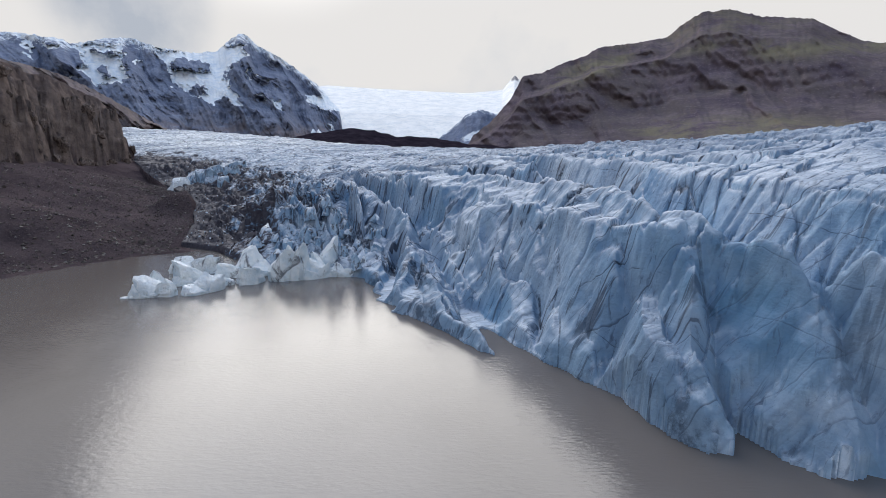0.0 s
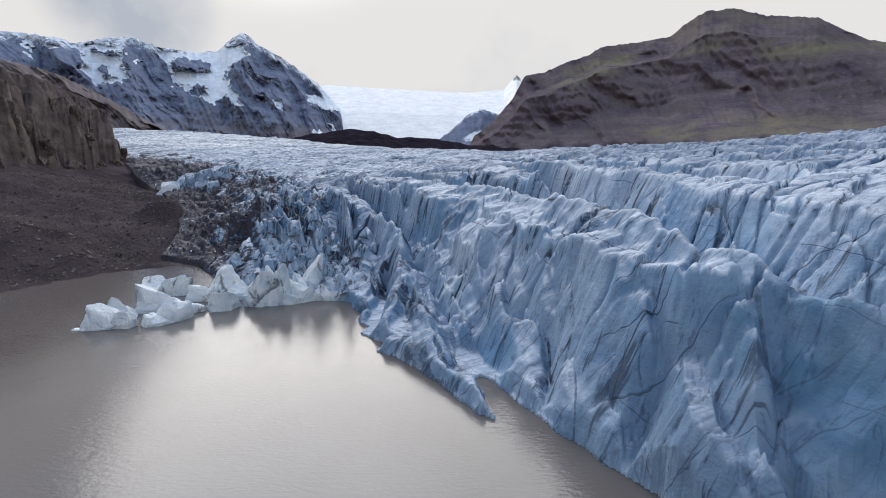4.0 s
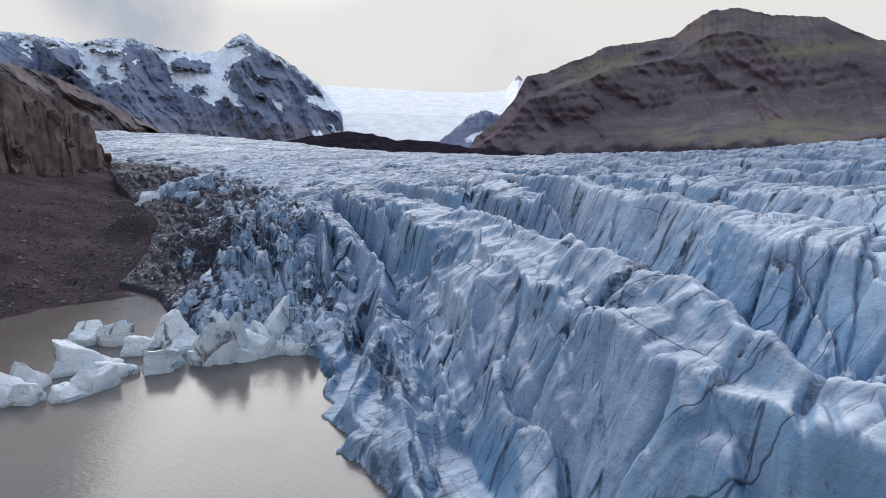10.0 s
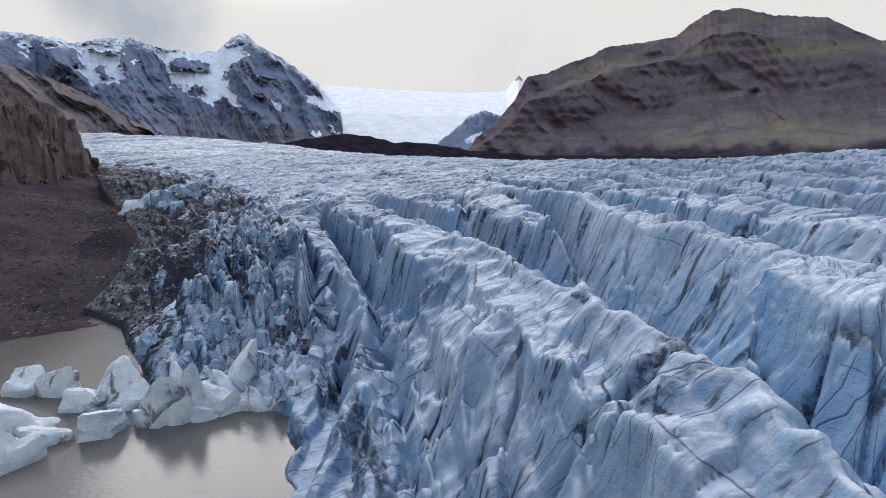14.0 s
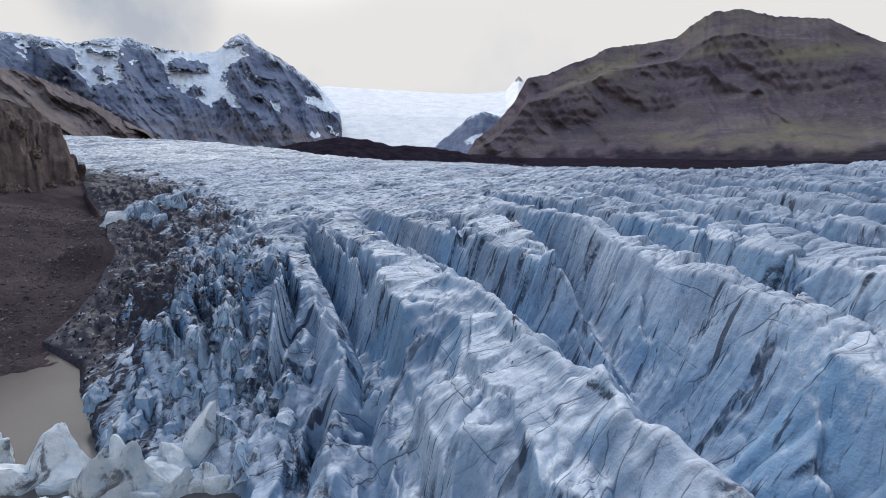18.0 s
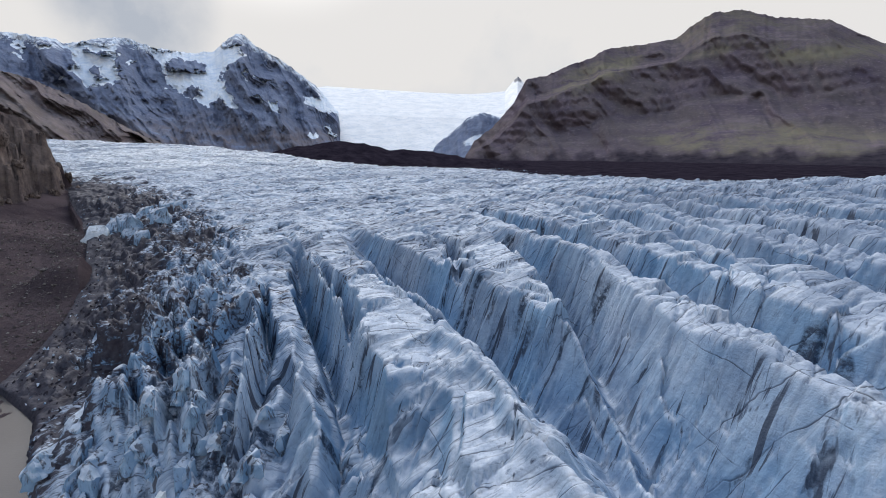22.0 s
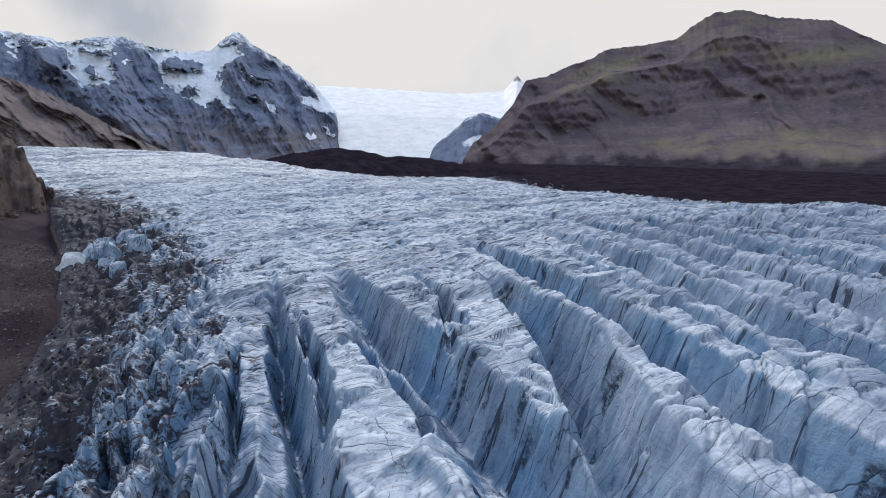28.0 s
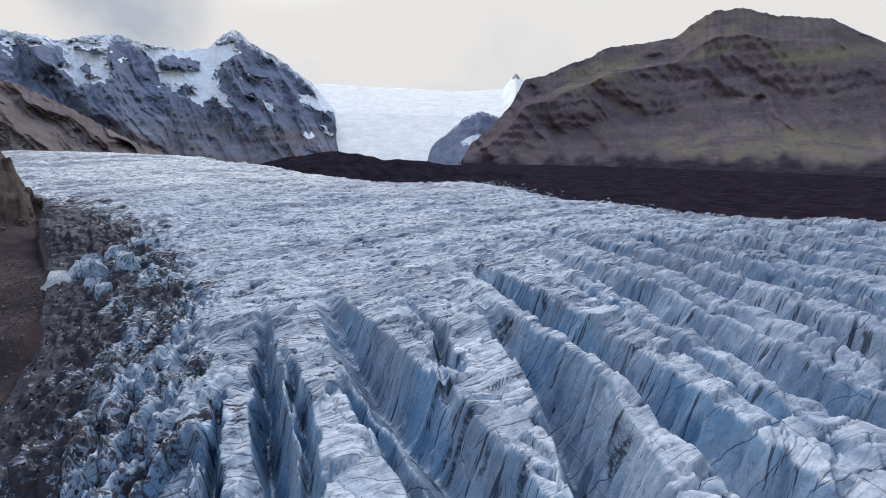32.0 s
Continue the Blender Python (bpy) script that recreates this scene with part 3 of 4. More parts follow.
    # the broken surface farther up: wavy low crests
    waves = ridged(v / 12 + 1.6 * w2 + u / 70, u / 70 + 0.6 * w2, 2, 20)
    troughs = far * step(0.45, 0.22, waves)
    z = z + far * (1 - chaos) * (3.6 * (waves - 0.5))
    waves = ridged(v / 5 + 1.8 * w2 + u / 60, u / 38 + 0.6 * w2, 2, 25)
    z = z + far * (1 - chaos) * (1.7 * (waves - 0.5))
    waves = ridged(v / 34 + 0.8 * wob, u / 26 + 0.8 * w2, 2, 23)
    z = z + far * (1 - chaos) * (3.5 * (waves - 0.5))
    # the tumbled zone beside the moraine: tilted blocks
    calm = step(4, 36, margin)
    e, val, ox, oy = cells(u / 7.2 + 0.8 * w2 + 0.3 * fbm(x / 8, y / 8, 2, 29), v / 11.5 + 0.8 * wob, 27)
    e2, val2, ox2, oy2 = cells(u / 3.3 + 0.6 * w2, v / 5.0 + 0.6 * w2, 37)
    lean = np.maximum(-1.5 * (ox + 0.12), 3.0 * (ox + 0.12))
    near_front = 0.60 + 0.40 * step(250, 165, y)
    fins = (0.35 + 1.1 * val) * (1.1 - lean) * (1.15 - 0.9 * np.abs(oy + 0.2))
    small = (0.4 + val2) * (0.8 - np.maximum(-1.4 * ox2, 2.4 * ox2)) * (1 - 0.7 * np.abs(oy2))
    blocks = near_front * 6.2 * (np.clip(fins, -0.5, 2) - 0.5) + 2.4 * (np.clip(small, -0.4, 2) - 0.4) + 1.2 * (ridged(v / 2.6 + u / 9 + w2, u / 12, 2, 68) - 0.6)
    broken = np.maximum(chaos, 0.6 * step(-40, -50, u) * step(275, 225, y))
    z = z + broken * blocks * (0.42 + 0.58 * calm) - 2 * chaos
    rubbly = 2.6 * (ridged(u / 7 + 1.2 * w2, v / 19 + 0.7 * wob, 3, 69) - 0.55) + 1.2 * fbm(x / 6, y / 6, 3, 70)
    z = z + (1 - calm) * rubbly
    # crests that stand up from the front
    xw, yw = x + 3.2 * fbm(x / 11, y / 11, 3, 73), y + 3.2 * fbm(x / 11, y / 11, 3, 74)
    for pts, slope, reach in CRESTS:
        d, a, _ = line_distance(xw, yw, pts)
        h = np.interp(a, range(len(pts)), [p[2] for p in pts]) + 1.8 * fbm(x / 6, y / 6, 3, 61) + 1.6 * (vs - 0.5)
        k = step(reach, reach * 0.5, d)
        ridge = h - slope * np.maximum(d - 0.5, 0) - 0.8 * gully
        flank = np.maximum(h - 0.5 * slope * d * step(222, 175, y), 3) if slope > 1.5 else h
        z = np.where(d < reach, np.maximum(z * (1 - k) + k * np.minimum(z, flank), ridge), z)
    # the front, where the ice falls to the water
    steep = np.interp(x, [-120, -60, -30, -12, 5, 18, 27, 40], [0.30, 0.26, 0.45, 0.62, 0.60, 0.75, 1.5, 2.1])
    rise = 2.4 * step(0, 1.6, sd) + steep * np.maximum(sd - 0.5, 0) * (1 + 0.25 * fbm(x / 12, y / 12, 3, 71)) + 1.4 * (ridged(u / 13, v / 30, 3, 15) - 0.5) - 1.3 * gully
    el, vl, oxl, oyl = cells(u / 17 + 0.8 * wob + 0.5 * w2, v / 12 + 0.8 * w2, 47)
    lobes = 2.2 * step(0.0, 0.22, el) - 1.4 + (vl - 0.5) * 1.2 + 2.0 * oyl
    rise = rise + (1 - chaos) * lobes * step(0.5, 9, sd)
    for pts, depth, reach in FRONT_CUTS:
        d = np.maximum(line_distance(x, y, pts)[0] + 1.5 * fbm(x / 6, y / 6, 2, 83), 0)
        rise = rise - depth * np.clip(1 - d / reach, 0, 1) ** 1.3 * step(-0.5, 3, sd)
    rise = np.maximum(rise + chaos * 0.7 * blocks * step(1, 22, sd), 0.4)
    front = np.maximum(step(230, 150, y) * step(-135, -105, x), step(222, 202, y) * step(-55, -75, x))
    z = np.where(front > 0, np.minimum(z, rise + (1 - front) * 60), z)
    for pts, slope in TOES:
        d, a, _ = line_distance(x, y, pts)
        h = np.interp(a, range(len(pts)), [p[2] for p in pts]) + 0.9 * fbm(x / 5, y / 5, 3, 62)
        z = np.where((sd > 0) & (d < 9), np.maximum(z, h - slope * np.maximum(d - 1.2, 0) - 0.9 * gully + 1.6 * (vf - 0.5)), z)
    side = np.minimum(margin, 400)
    z = np.where((x < -95) & (y > 185), np.minimum(z, np.interp(y, FOOT[0], FOOT[1]) + 2 + 0.28 * side + 0.75 * blocks * step(0, 22, margin) + rubbly * step(0, 6, margin)), z)
    z = z + (0.14 - 0.06 * far) * fbm(x / 2.2, y / 2.2, 3, 91)
    z = np.where(sd < 0, np.minimum(z, -2.0) - 1, z)
    debris = 0.42 * fbm(x / 16, y / 26, 4, 78) * step(190, 80, margin) + (step(75, 5, margin) * 0.24 + step(26, 3, margin) * 0.38 + step(185, 20, margin) * 0.29 + step(130, 30, margin) * step(260, 330, y) * step(560, 460, y) * 0.14) + 0.30 * step(85, 10, margin) * step(390, 450, y) * step(640, 540, y) + chaos * 0.10
    debris = np.maximum(debris, step(40, 0, sd) * step(240, 420, y) * step(-250, -100, x) * 0.5)
    # mask over gullies, wall flutes, troughs and gaps between blocks, darkened in the material
    darkening = np.clip(0.5 * troughs + gully + 1.1 * chaos * np.maximum(step(0.42, 0.02, fins), 0.7 * step(0.25, 0.0, small)) + 0.9 * step(0.05, 0.0, el) * front + 1.1 * np.maximum(wallish, 0.25 * (sd < 45)) * step(0.50, 0.30, flute), 0, 1) * np.clip(0.6 + 1.4 * fbm(x / 12, y / 12, 3, 81), 0, 1)
    fresh = np.clip(step(31, 42, x) * step(110, 72, y + 0.3 * x) + 0.5 * step(14, 0, sd) * (y < 140), 0, 1)
    return z, sd, debris, darkening, u, v, fresh


def left_ground(x, y):
    d = line_distance(x, y, LEFT_EDGE)[0]
    dl = np.where(inside(x, y, LEFT_EDGE + [(-6000, 2500), (-6000, -200)]), d, -d)
    wx, wy = x + 10 * fbm(x / 40, y / 40, 4, 2), y + 10 * fbm(x / 40, y / 40, 4, 4)
    k = line_distance(wx, wy, CLIFF)[0]
    dk = np.where(inside(wx, wy, CLIFF + [(-6000, 2500), (-6000, -100)]), k, -k) + 9 * fbm(x / 24, y / 24, 5, 15, 0.6) + 7 * (cells(x / 13, y / 13, 16)[1] - 0.5) + 3 * (cells(x / 5, y / 5, 17)[1] - 0.5)
    foot = np.interp(y, FOOT[0], FOOT[1])
    flat = 20 * step(440, 360, y)
    z = foot + np.where(dl > 0, 0.05 * np.minimum(dl, 30) + (150 - 105 * step(490, 560, y)) * (1 - np.exp(-np.maximum(dl - flat, 0) * 0.42 / 150)) + 5 * fbm(x / 50, y / 50, 4, 6) * step(0, 40, dl), dl * 0.5)
    face = 0.35 * step(0, 4, dk) + 0.25 * step(6, 9, dk) + 0.2 * step(11, 14, dk) + 0.2 * step(15, 26, dk)
    crown = np.interp(y, [100, 230, 350, 440, 500, 560, 640], [110, 120, 126, 129, 119, 74, 60]) + 5 * fbm(x / 35, y / 35, 4, 66) - 0.06 * np.maximum(dk, 0)
    z = z + np.where(dk > 0, np.maximum(crown - z, 0) * face, 0)
    mound = np.exp(-(((x + 178) / 17) ** 2 + ((y - 300) / 24) ** 2) ** 1.5)
    return z + 11 * mound, dl, dk


def ground_height(x, y):
    zl, dl, dk = left_ground(x, y)
    floor = np.interp(y, [-400, -200, 150, 300, 500, 900, 1400, 3000], [8, -5, -6, 5, 55, 90, 120, 140]) + 0 * x
    right = 62 + 5 * fbm(x / 60, y / 60, 4, 33) + 0.004 * (y - 400)
    floor = np.where(x > -50, np.maximum(floor, right * step(150, 300, y + 0.4 * x) - 6 * step(300, 150, y + 0.4 * x)), floor)
    z = np.where(dl > 0, np.maximum(zl, floor - 30), np.maximum(zl, floor))
    # the dark medial moraine
    d, a, _ = line_distance(x, y, MORAINE)
    h = np.interp(a, range(len(MORAINE)), [p[2] for p in MORAINE]) + 7 * fbm(x / 40, y / 40, 4, 77)
    z = np.maximum(z, h - 0.36 * d)
    # the bed under the ice
    sd = np.where(inside(x, y, ICE_EDGE), line_distance(x, y, ICE_EDGE + ICE_EDGE[:1])[0], 0)
    return z - np.clip(sd * 1.2, 0, 45)


# ---- ground ----
ang = np.radians(np.concatenate([np.linspace(-72, -20, 460), np.linspace(-19.6, 72, 220), np.linspace(76, 284, 46)]))
rad = np.concatenate([np.linspace(18, 110, 24), np.linspace(112, 700, 310), 704 * np.exp(np.linspace(0, np.log(4900 / 704), 90))])
A, Rr = np.meshgrid(ang, rad)
GX, GY = Rr * np.sin(A), Rr * np.cos(A)
GZ = ground_height(GX, GY)
_, dl, dk = left_ground(GX, GY)
gy, gx = np.gradient(GZ)
rocky = step(-6, 4, dk) * step(40, 10, dk) * (dl > 0)
dark = np.where(GX > -320, step(300, 420, GY + 0.3 * GX), 0) * (dl < 20)
ground = tagged(grid_mesh("ground", GX, GY, GZ + 0.4 * fbm(GX / 4, GY / 4, 3, 5) * (GZ > 0), GRAVEL, None,
                          (("rock", rocky), ("dark", dark), ("grass", step(30, 60, dk) * (dl > 0))), closed=True),
                "brown gravel moraine with a weathered rock outcrop", "ground", kind="structure")

# ---- lagoon ----
bm = bmesh.new()
bmesh.ops.create_grid(bm, x_segments=40, y_segments=40, size=1)
for v in bm.verts:
    v.co = Vector((v.co.x * 420 - 20, v.co.y * 310 - 90, 0))
water = tagged(new("water", mesh_from_bm("water", bm, WATER)), "silty grey-brown lagoon water with fine ripples", "water", kind="structure")

# ---- glacier ----
ang = np.radians(np.linspace(-58, 62, 1150))
steps = [52.0]
while steps[-1] < 1150:
    steps.append(steps[-1] + 0.30 + 0.0019 * steps[-1])
A, Rr = np.meshgrid(ang, np.array(steps))
IX, IY = Rr * np.sin(A) + 4, Rr * np.cos(A) - 22
near = inside(IX, IY, ICE_EDGE)
for _ in range(3):
    grown = near.copy()
    grown[1:] |= near[:-1]
    grown[:-1] |= near[1:]
    grown[:, 1:] |= near[:, :-1]
    grown[:, :-1] |= near[:, 1:]
    near = grown
IZ = np.full(IX.shape, -3.0)
fields = [np.zeros(IX.shape, np.float32) for _ in range(5)]
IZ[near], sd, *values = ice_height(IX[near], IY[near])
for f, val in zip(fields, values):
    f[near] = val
glacier = tagged(grid_mesh("glacier", IX, IY, IZ, ICE, near, tuple(zip(("debris", "darkening", "across", "along", "fresh"), fields))),
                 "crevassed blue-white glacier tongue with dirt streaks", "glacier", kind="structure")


# ---- mountains ----
def mountain(name, skyline, foot_r, crest_r, foot_z, mat, label, rough, seed, snow, grass, profile=((0, 0), (1, 1)), ledges=0.5, rows=170, cols=460, back=0.5, tilt=0.0, foot_dark=0.0):
    """A mountain side from its foot up to its crest and down behind. skyline: bearing in degrees and rise per metre, as seen from the lagoon."""
    az0, az1 = skyline[0][0], skyline[-1][0]
    az = np.linspace(az0, az1, cols)
    rise = np.interp(az, [p[0] for p in skyline], [p[1] for p in skyline])
    rise = rise + 0.0035 * (max(rough, 0.32) if rough > 0.05 else rough) / 0.2 * (ridged(az / 1.3, az * 0, 4, seed + 20, 0.6) - 0.55)
    fr = np.interp(az, [p[0] for p in foot_r], [p[1] for p in foot_r])
    cr = np.interp(az, [p[0] for p in crest_r], [p[1] for p in crest_r])
    s = np.concatenate([np.linspace(0, 1, rows), np.linspace(1.03, 1 + back, 24)])
    S, AZ = np.meshgrid(s, az, indexing="ij")
    R_ = fr + (cr - fr) * S
    a = np.radians(AZ)
    x, y = R_ * np.sin(a), R_ * np.cos(a)
    crest = 32 + cr * rise
    up = np.where(S <= 1, np.interp(S, [p[0] for p in profile], [p[1] for p in profile]), 1 - 1.2 * (S - 1))
    h = crest - foot_z
    z = foot_z + h * up
    # relief: buttresses and gullies push the face in and out along the line from the lagoon
    e = (z - 32) / R_ * 57.3
    wa = 0.8 * fbm(AZ / 4, e / 7, 3, seed)
    lean = tilt * (e - 5)
    spur = ridged((AZ + lean) / 7 + 0.5 * wa, e / 22, 2, seed + 3) - 0.55
    rib = ridged((AZ + 0.6 * lean) / 1.9 + 0.8 * wa, e / 14 + 0.3 * wa, 4, seed + 5, 0.55) - 0.55
    fine = fbm(AZ / 0.35 + wa, e / 0.6 + wa, 4, seed + 7, 0.6)
    fade = np.clip(S * 4, 0, 1) * np.where(S > 1, np.clip(1 - (S - 1) / back, 0, 1), 1)
    ledge = e / 1.1 + 0.5 * fbm(AZ / 4, e / 4, 3, seed + 8)
    cliff = np.floor(ledge) + step(0.15, 0.6, ledge - np.floor(ledge)) - ledge
    snow_lies = snow(AZ, S, e)
    fade = fade * (1 - 0.75 * np.clip(snow_lies - 0.2, 0, 0.8) / 0.8)
    k = 1 - fade * (rough * (0.60 * spur + 0.21 * rib + 0.03 * fine) - ledges * 0.02 * cliff)
    x, y, z = x * k, y * k, 32 + (z - 32) * k
    ob = grid_mesh(name, x, y, z, mat, None, (("snow", snow_lies), ("grass", grass(AZ, S, e)), ("foot", foot_dark * step(4.6, 3.4, e + 1.2 * fbm(AZ / 2.5, e / 2.5, 4, seed + 30)))))
    return tagged(ob, label, "mountain", kind="structure")


def none(az, s, z):
    return 0 * z


def blob(az, s, a0, s0, wa, ws):
    return np.exp(-((az - a0) / wa) ** 2 - ((s - s0) / ws) ** 2)


def patch(az, e, pts, soft=0.5):
    """1 inside an outline given in degrees of bearing and rise, falling off at its rim."""
    d = line_distance(az, e, pts + pts[:1])[0]
    return np.clip(0.5 + np.where(inside(az, e, pts), d, -d) / soft, 0, 1)


SNOWFIELDS = ([(-38.8, 13.23), (-34.9, 13.79), (-35.2, 11.36), (-34.7, 10.49), (-35.6, 9.9), (-36.4, 10.09), (-37.3, 9.38), (-38.4, 10.26), (-38.8, 10.85), (-38.1, 11.85)], [(-32.1, 13.97), (-27.5, 14.18), (-26.1, 15.65), (-25.3, 14.88), (-23.3, 15.56), (-23.4, 13.92), (-24.9, 13.18), (-25.7, 11.32), (-24.8, 10.05), (-24.3, 8.72), (-24.9, 8.44), (-26.0, 9.51), (-27.2, 8.38), (-28.4, 9.16), (-30.9, 10.23), (-30.8, 11.65), (-31.7, 12.93)], [(-16.8, 9.94), (-15.1, 10.19), (-14.1, 10.88), (-12.5, 8.99), (-12.2, 8.01), (-13.5, 8.63), (-15.8, 8.7)],)
SNOW_STRIPS = ([(-23.3, 12.73), (-22.9, 12.92), (-22.9, 11.26), (-23.2, 11.39)], [(-22.7, 10.21), (-22.0, 10.1), (-21.1, 9.39), (-21.5, 9.33)], [(-20.9, 9.46), (-20.1, 9.45), (-19.0, 7.83), (-19.7, 8.3)], [(-21.7, 11.78), (-20.7, 11.8), (-20.9, 11.11)], [(-14.9, 7.01), (-14.2, 6.8), (-13.1, 5.5), (-13.9, 5.98)], [(-42.8, 12.82), (-42.2, 12.83), (-41.6, 11.87), (-42.0, 11.91)], [(-41.3, 12.84), (-39.8, 12.94), (-39.9, 12.54), (-41.0, 12.42)], [(-42.9, 11.59), (-42.1, 11.66), (-42.1, 11.06)], [(-39.8, 9.9), (-39.0, 10.19), (-38.9, 9.88), (-39.7, 9.61)], [(-34.1, 12.32), (-33.3, 12.43), (-33.7, 11.97)], [(-22.2, 12.38), (-21.7, 12.33), (-21.9, 11.95)], [(-16.5, 6.24), (-15.2, 5.94), (-15.9, 5.27)],)
BARE = ([(-30.7, 12.64), (-29.7, 13.19), (-27.3, 12.96), (-27.3, 12.13), (-28.2, 12.03), (-29.7, 12.34), (-30.6, 12.0)], [(-29.3, 10.16), (-27.8, 10.59), (-27.8, 9.6), (-28.7, 9.38), (-29.2, 9.59)], [(-37.6, 12.83), (-35.4, 13.13), (-35.4, 12.79), (-37.6, 12.62)], [(-37.1, 11.23), (-36.3, 11.47), (-36.3, 10.55), (-37.0, 10.47)],)


def alp_snow(az, s, e):
    az, e = az + 0.7 * fbm(az / 0.9, e / 0.9, 4, 91, 0.6), e + 0.5 * fbm(az / 0.9, e / 0.9, 4, 92, 0.6)
    k = 0.15 + 0.38 * step(0.64, 1.0, s)
    for pts in SNOWFIELDS:
        k = np.maximum(k, 1.1 * patch(az, e, pts, 0.5))
    for pts in SNOW_STRIPS:
        k = np.maximum(k, 0.9 * patch(az, e, pts, 0.22))
    for pts in BARE:
        k = np.minimum(k, 1 - patch(az, e, pts, 0.3))
    return k


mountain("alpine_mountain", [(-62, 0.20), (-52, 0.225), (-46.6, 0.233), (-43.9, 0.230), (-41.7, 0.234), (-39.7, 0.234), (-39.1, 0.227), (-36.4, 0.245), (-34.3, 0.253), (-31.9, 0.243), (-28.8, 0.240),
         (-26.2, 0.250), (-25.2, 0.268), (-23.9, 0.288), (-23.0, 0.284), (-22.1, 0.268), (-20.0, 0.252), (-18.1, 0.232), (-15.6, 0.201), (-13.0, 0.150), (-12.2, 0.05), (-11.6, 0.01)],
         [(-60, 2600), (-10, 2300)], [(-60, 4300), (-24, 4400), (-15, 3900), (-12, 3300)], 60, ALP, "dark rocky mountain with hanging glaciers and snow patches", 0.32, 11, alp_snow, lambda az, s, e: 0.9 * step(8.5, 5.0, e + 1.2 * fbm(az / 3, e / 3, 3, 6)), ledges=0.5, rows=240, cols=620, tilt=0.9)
mountain("icefall", [(-18, 0.190), (-14.3, 0.200), (-6, 0.196), (3.4, 0.189), (7.6, 0.194), (8.6, 0.215), (9.1, 0.224), (9.6, 0.215), (10.4, 0.200), (14, 0.18), (20, 0.17)],
         [(-18, 2600), (20, 2600)], [(-18, 4600), (20, 4600)], 90, SNOW, "white icefall pouring down between the mountains", 0.006, 41, lambda az, s, z: 0.95 - 0.8 * blob(az, s, 9.1, 1.0, 0.6, 0.12), none, ((0, 0), (0.5, 0.55), (1, 1)), 0.0)
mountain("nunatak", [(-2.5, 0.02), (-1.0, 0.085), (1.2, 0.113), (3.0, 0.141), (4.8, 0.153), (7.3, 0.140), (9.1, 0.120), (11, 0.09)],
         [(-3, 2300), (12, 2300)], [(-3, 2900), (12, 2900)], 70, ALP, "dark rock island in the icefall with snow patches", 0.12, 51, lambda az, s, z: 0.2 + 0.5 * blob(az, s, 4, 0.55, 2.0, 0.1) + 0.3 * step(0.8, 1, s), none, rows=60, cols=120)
mountain("brown_slope", [(-64, 0.24), (-52, 0.21), (-46, 0.195), (-40.5, 0.178), (-37.2, 0.152), (-33.6, 0.112), (-30, 0.080), (-26, 0.062), (-22, 0.02)],
         [(-64, 1000), (-22, 1150)], [(-64, 1500), (-22, 1500)], 70, BROWN, "brown scree and rock spur beside the glacier", 0.34, 61, none, lambda az, s, z: 0.4 + 0 * z, ledges=0.2, rows=150, cols=420, tilt=1.6)
BENCH = [(24.9, 12.9), (28, 13.7), (32.6, 13.7), (35.2, 12), (42.7, 11.4), (60, 9.5), (60, 11), (42.6, 12.6), (36.2, 13.9), (31.9, 15), (29.1, 14.6)]
MEADOW = [(22, 6), (28.2, 7.1), (36.6, 6.6), (43, 5.2), (60, 4), (60, 1.5), (43.3, 2.4), (34.4, 2.8), (25.3, 4.4)]
SHOULDER = [(17.6, 14.4), (23.4, 15), (21.6, 12.3), (16.3, 10.8), (12.9, 10.3), (14.3, 12.8)]


def mesa_grass(az, s, e):
    k = 0.22 + 0.30 * step(14, 16, e)
    for pts, much in ((BENCH, 1.0), (MEADOW, 0.85), (SHOULDER, 0.9)):
        k = np.maximum(k, much * patch(az, e, pts, 1.6))
    return k


mountain("table_mountain", [(2.7, 0.060), (4, 0.098), (6.3, 0.128), (8.7, 0.175), (10.0, 0.220), (12.4, 0.226), (15.1, 0.243), (17.4, 0.254), (18.9, 0.268), (22.6, 0.269), (26.1, 0.272), (27.9, 0.298), (29.5, 0.309), (31.8, 0.306), (34.8, 0.284),
         (38.8, 0.265), (40.6, 0.241), (42.7, 0.216), (46, 0.20), (56, 0.18), (68, 0.15)],
         [(2.7, 1500), (15, 1250), (45, 1050), (68, 900)], [(2.7, 1900), (10, 2080), (20, 2500), (31, 2860), (42, 2800), (68, 2500)], 62, MESA,
         "dark brown table mountain with cliffs, scree and thin grass", 0.105, 71, none, mesa_grass, ((0, 0), (0.25, 0.17), (0.44, 0.34), (0.58, 0.64), (0.8, 0.77), (1, 1)), 0.35, rows=230, cols=540, foot_dark=1.0, tilt=1.3)


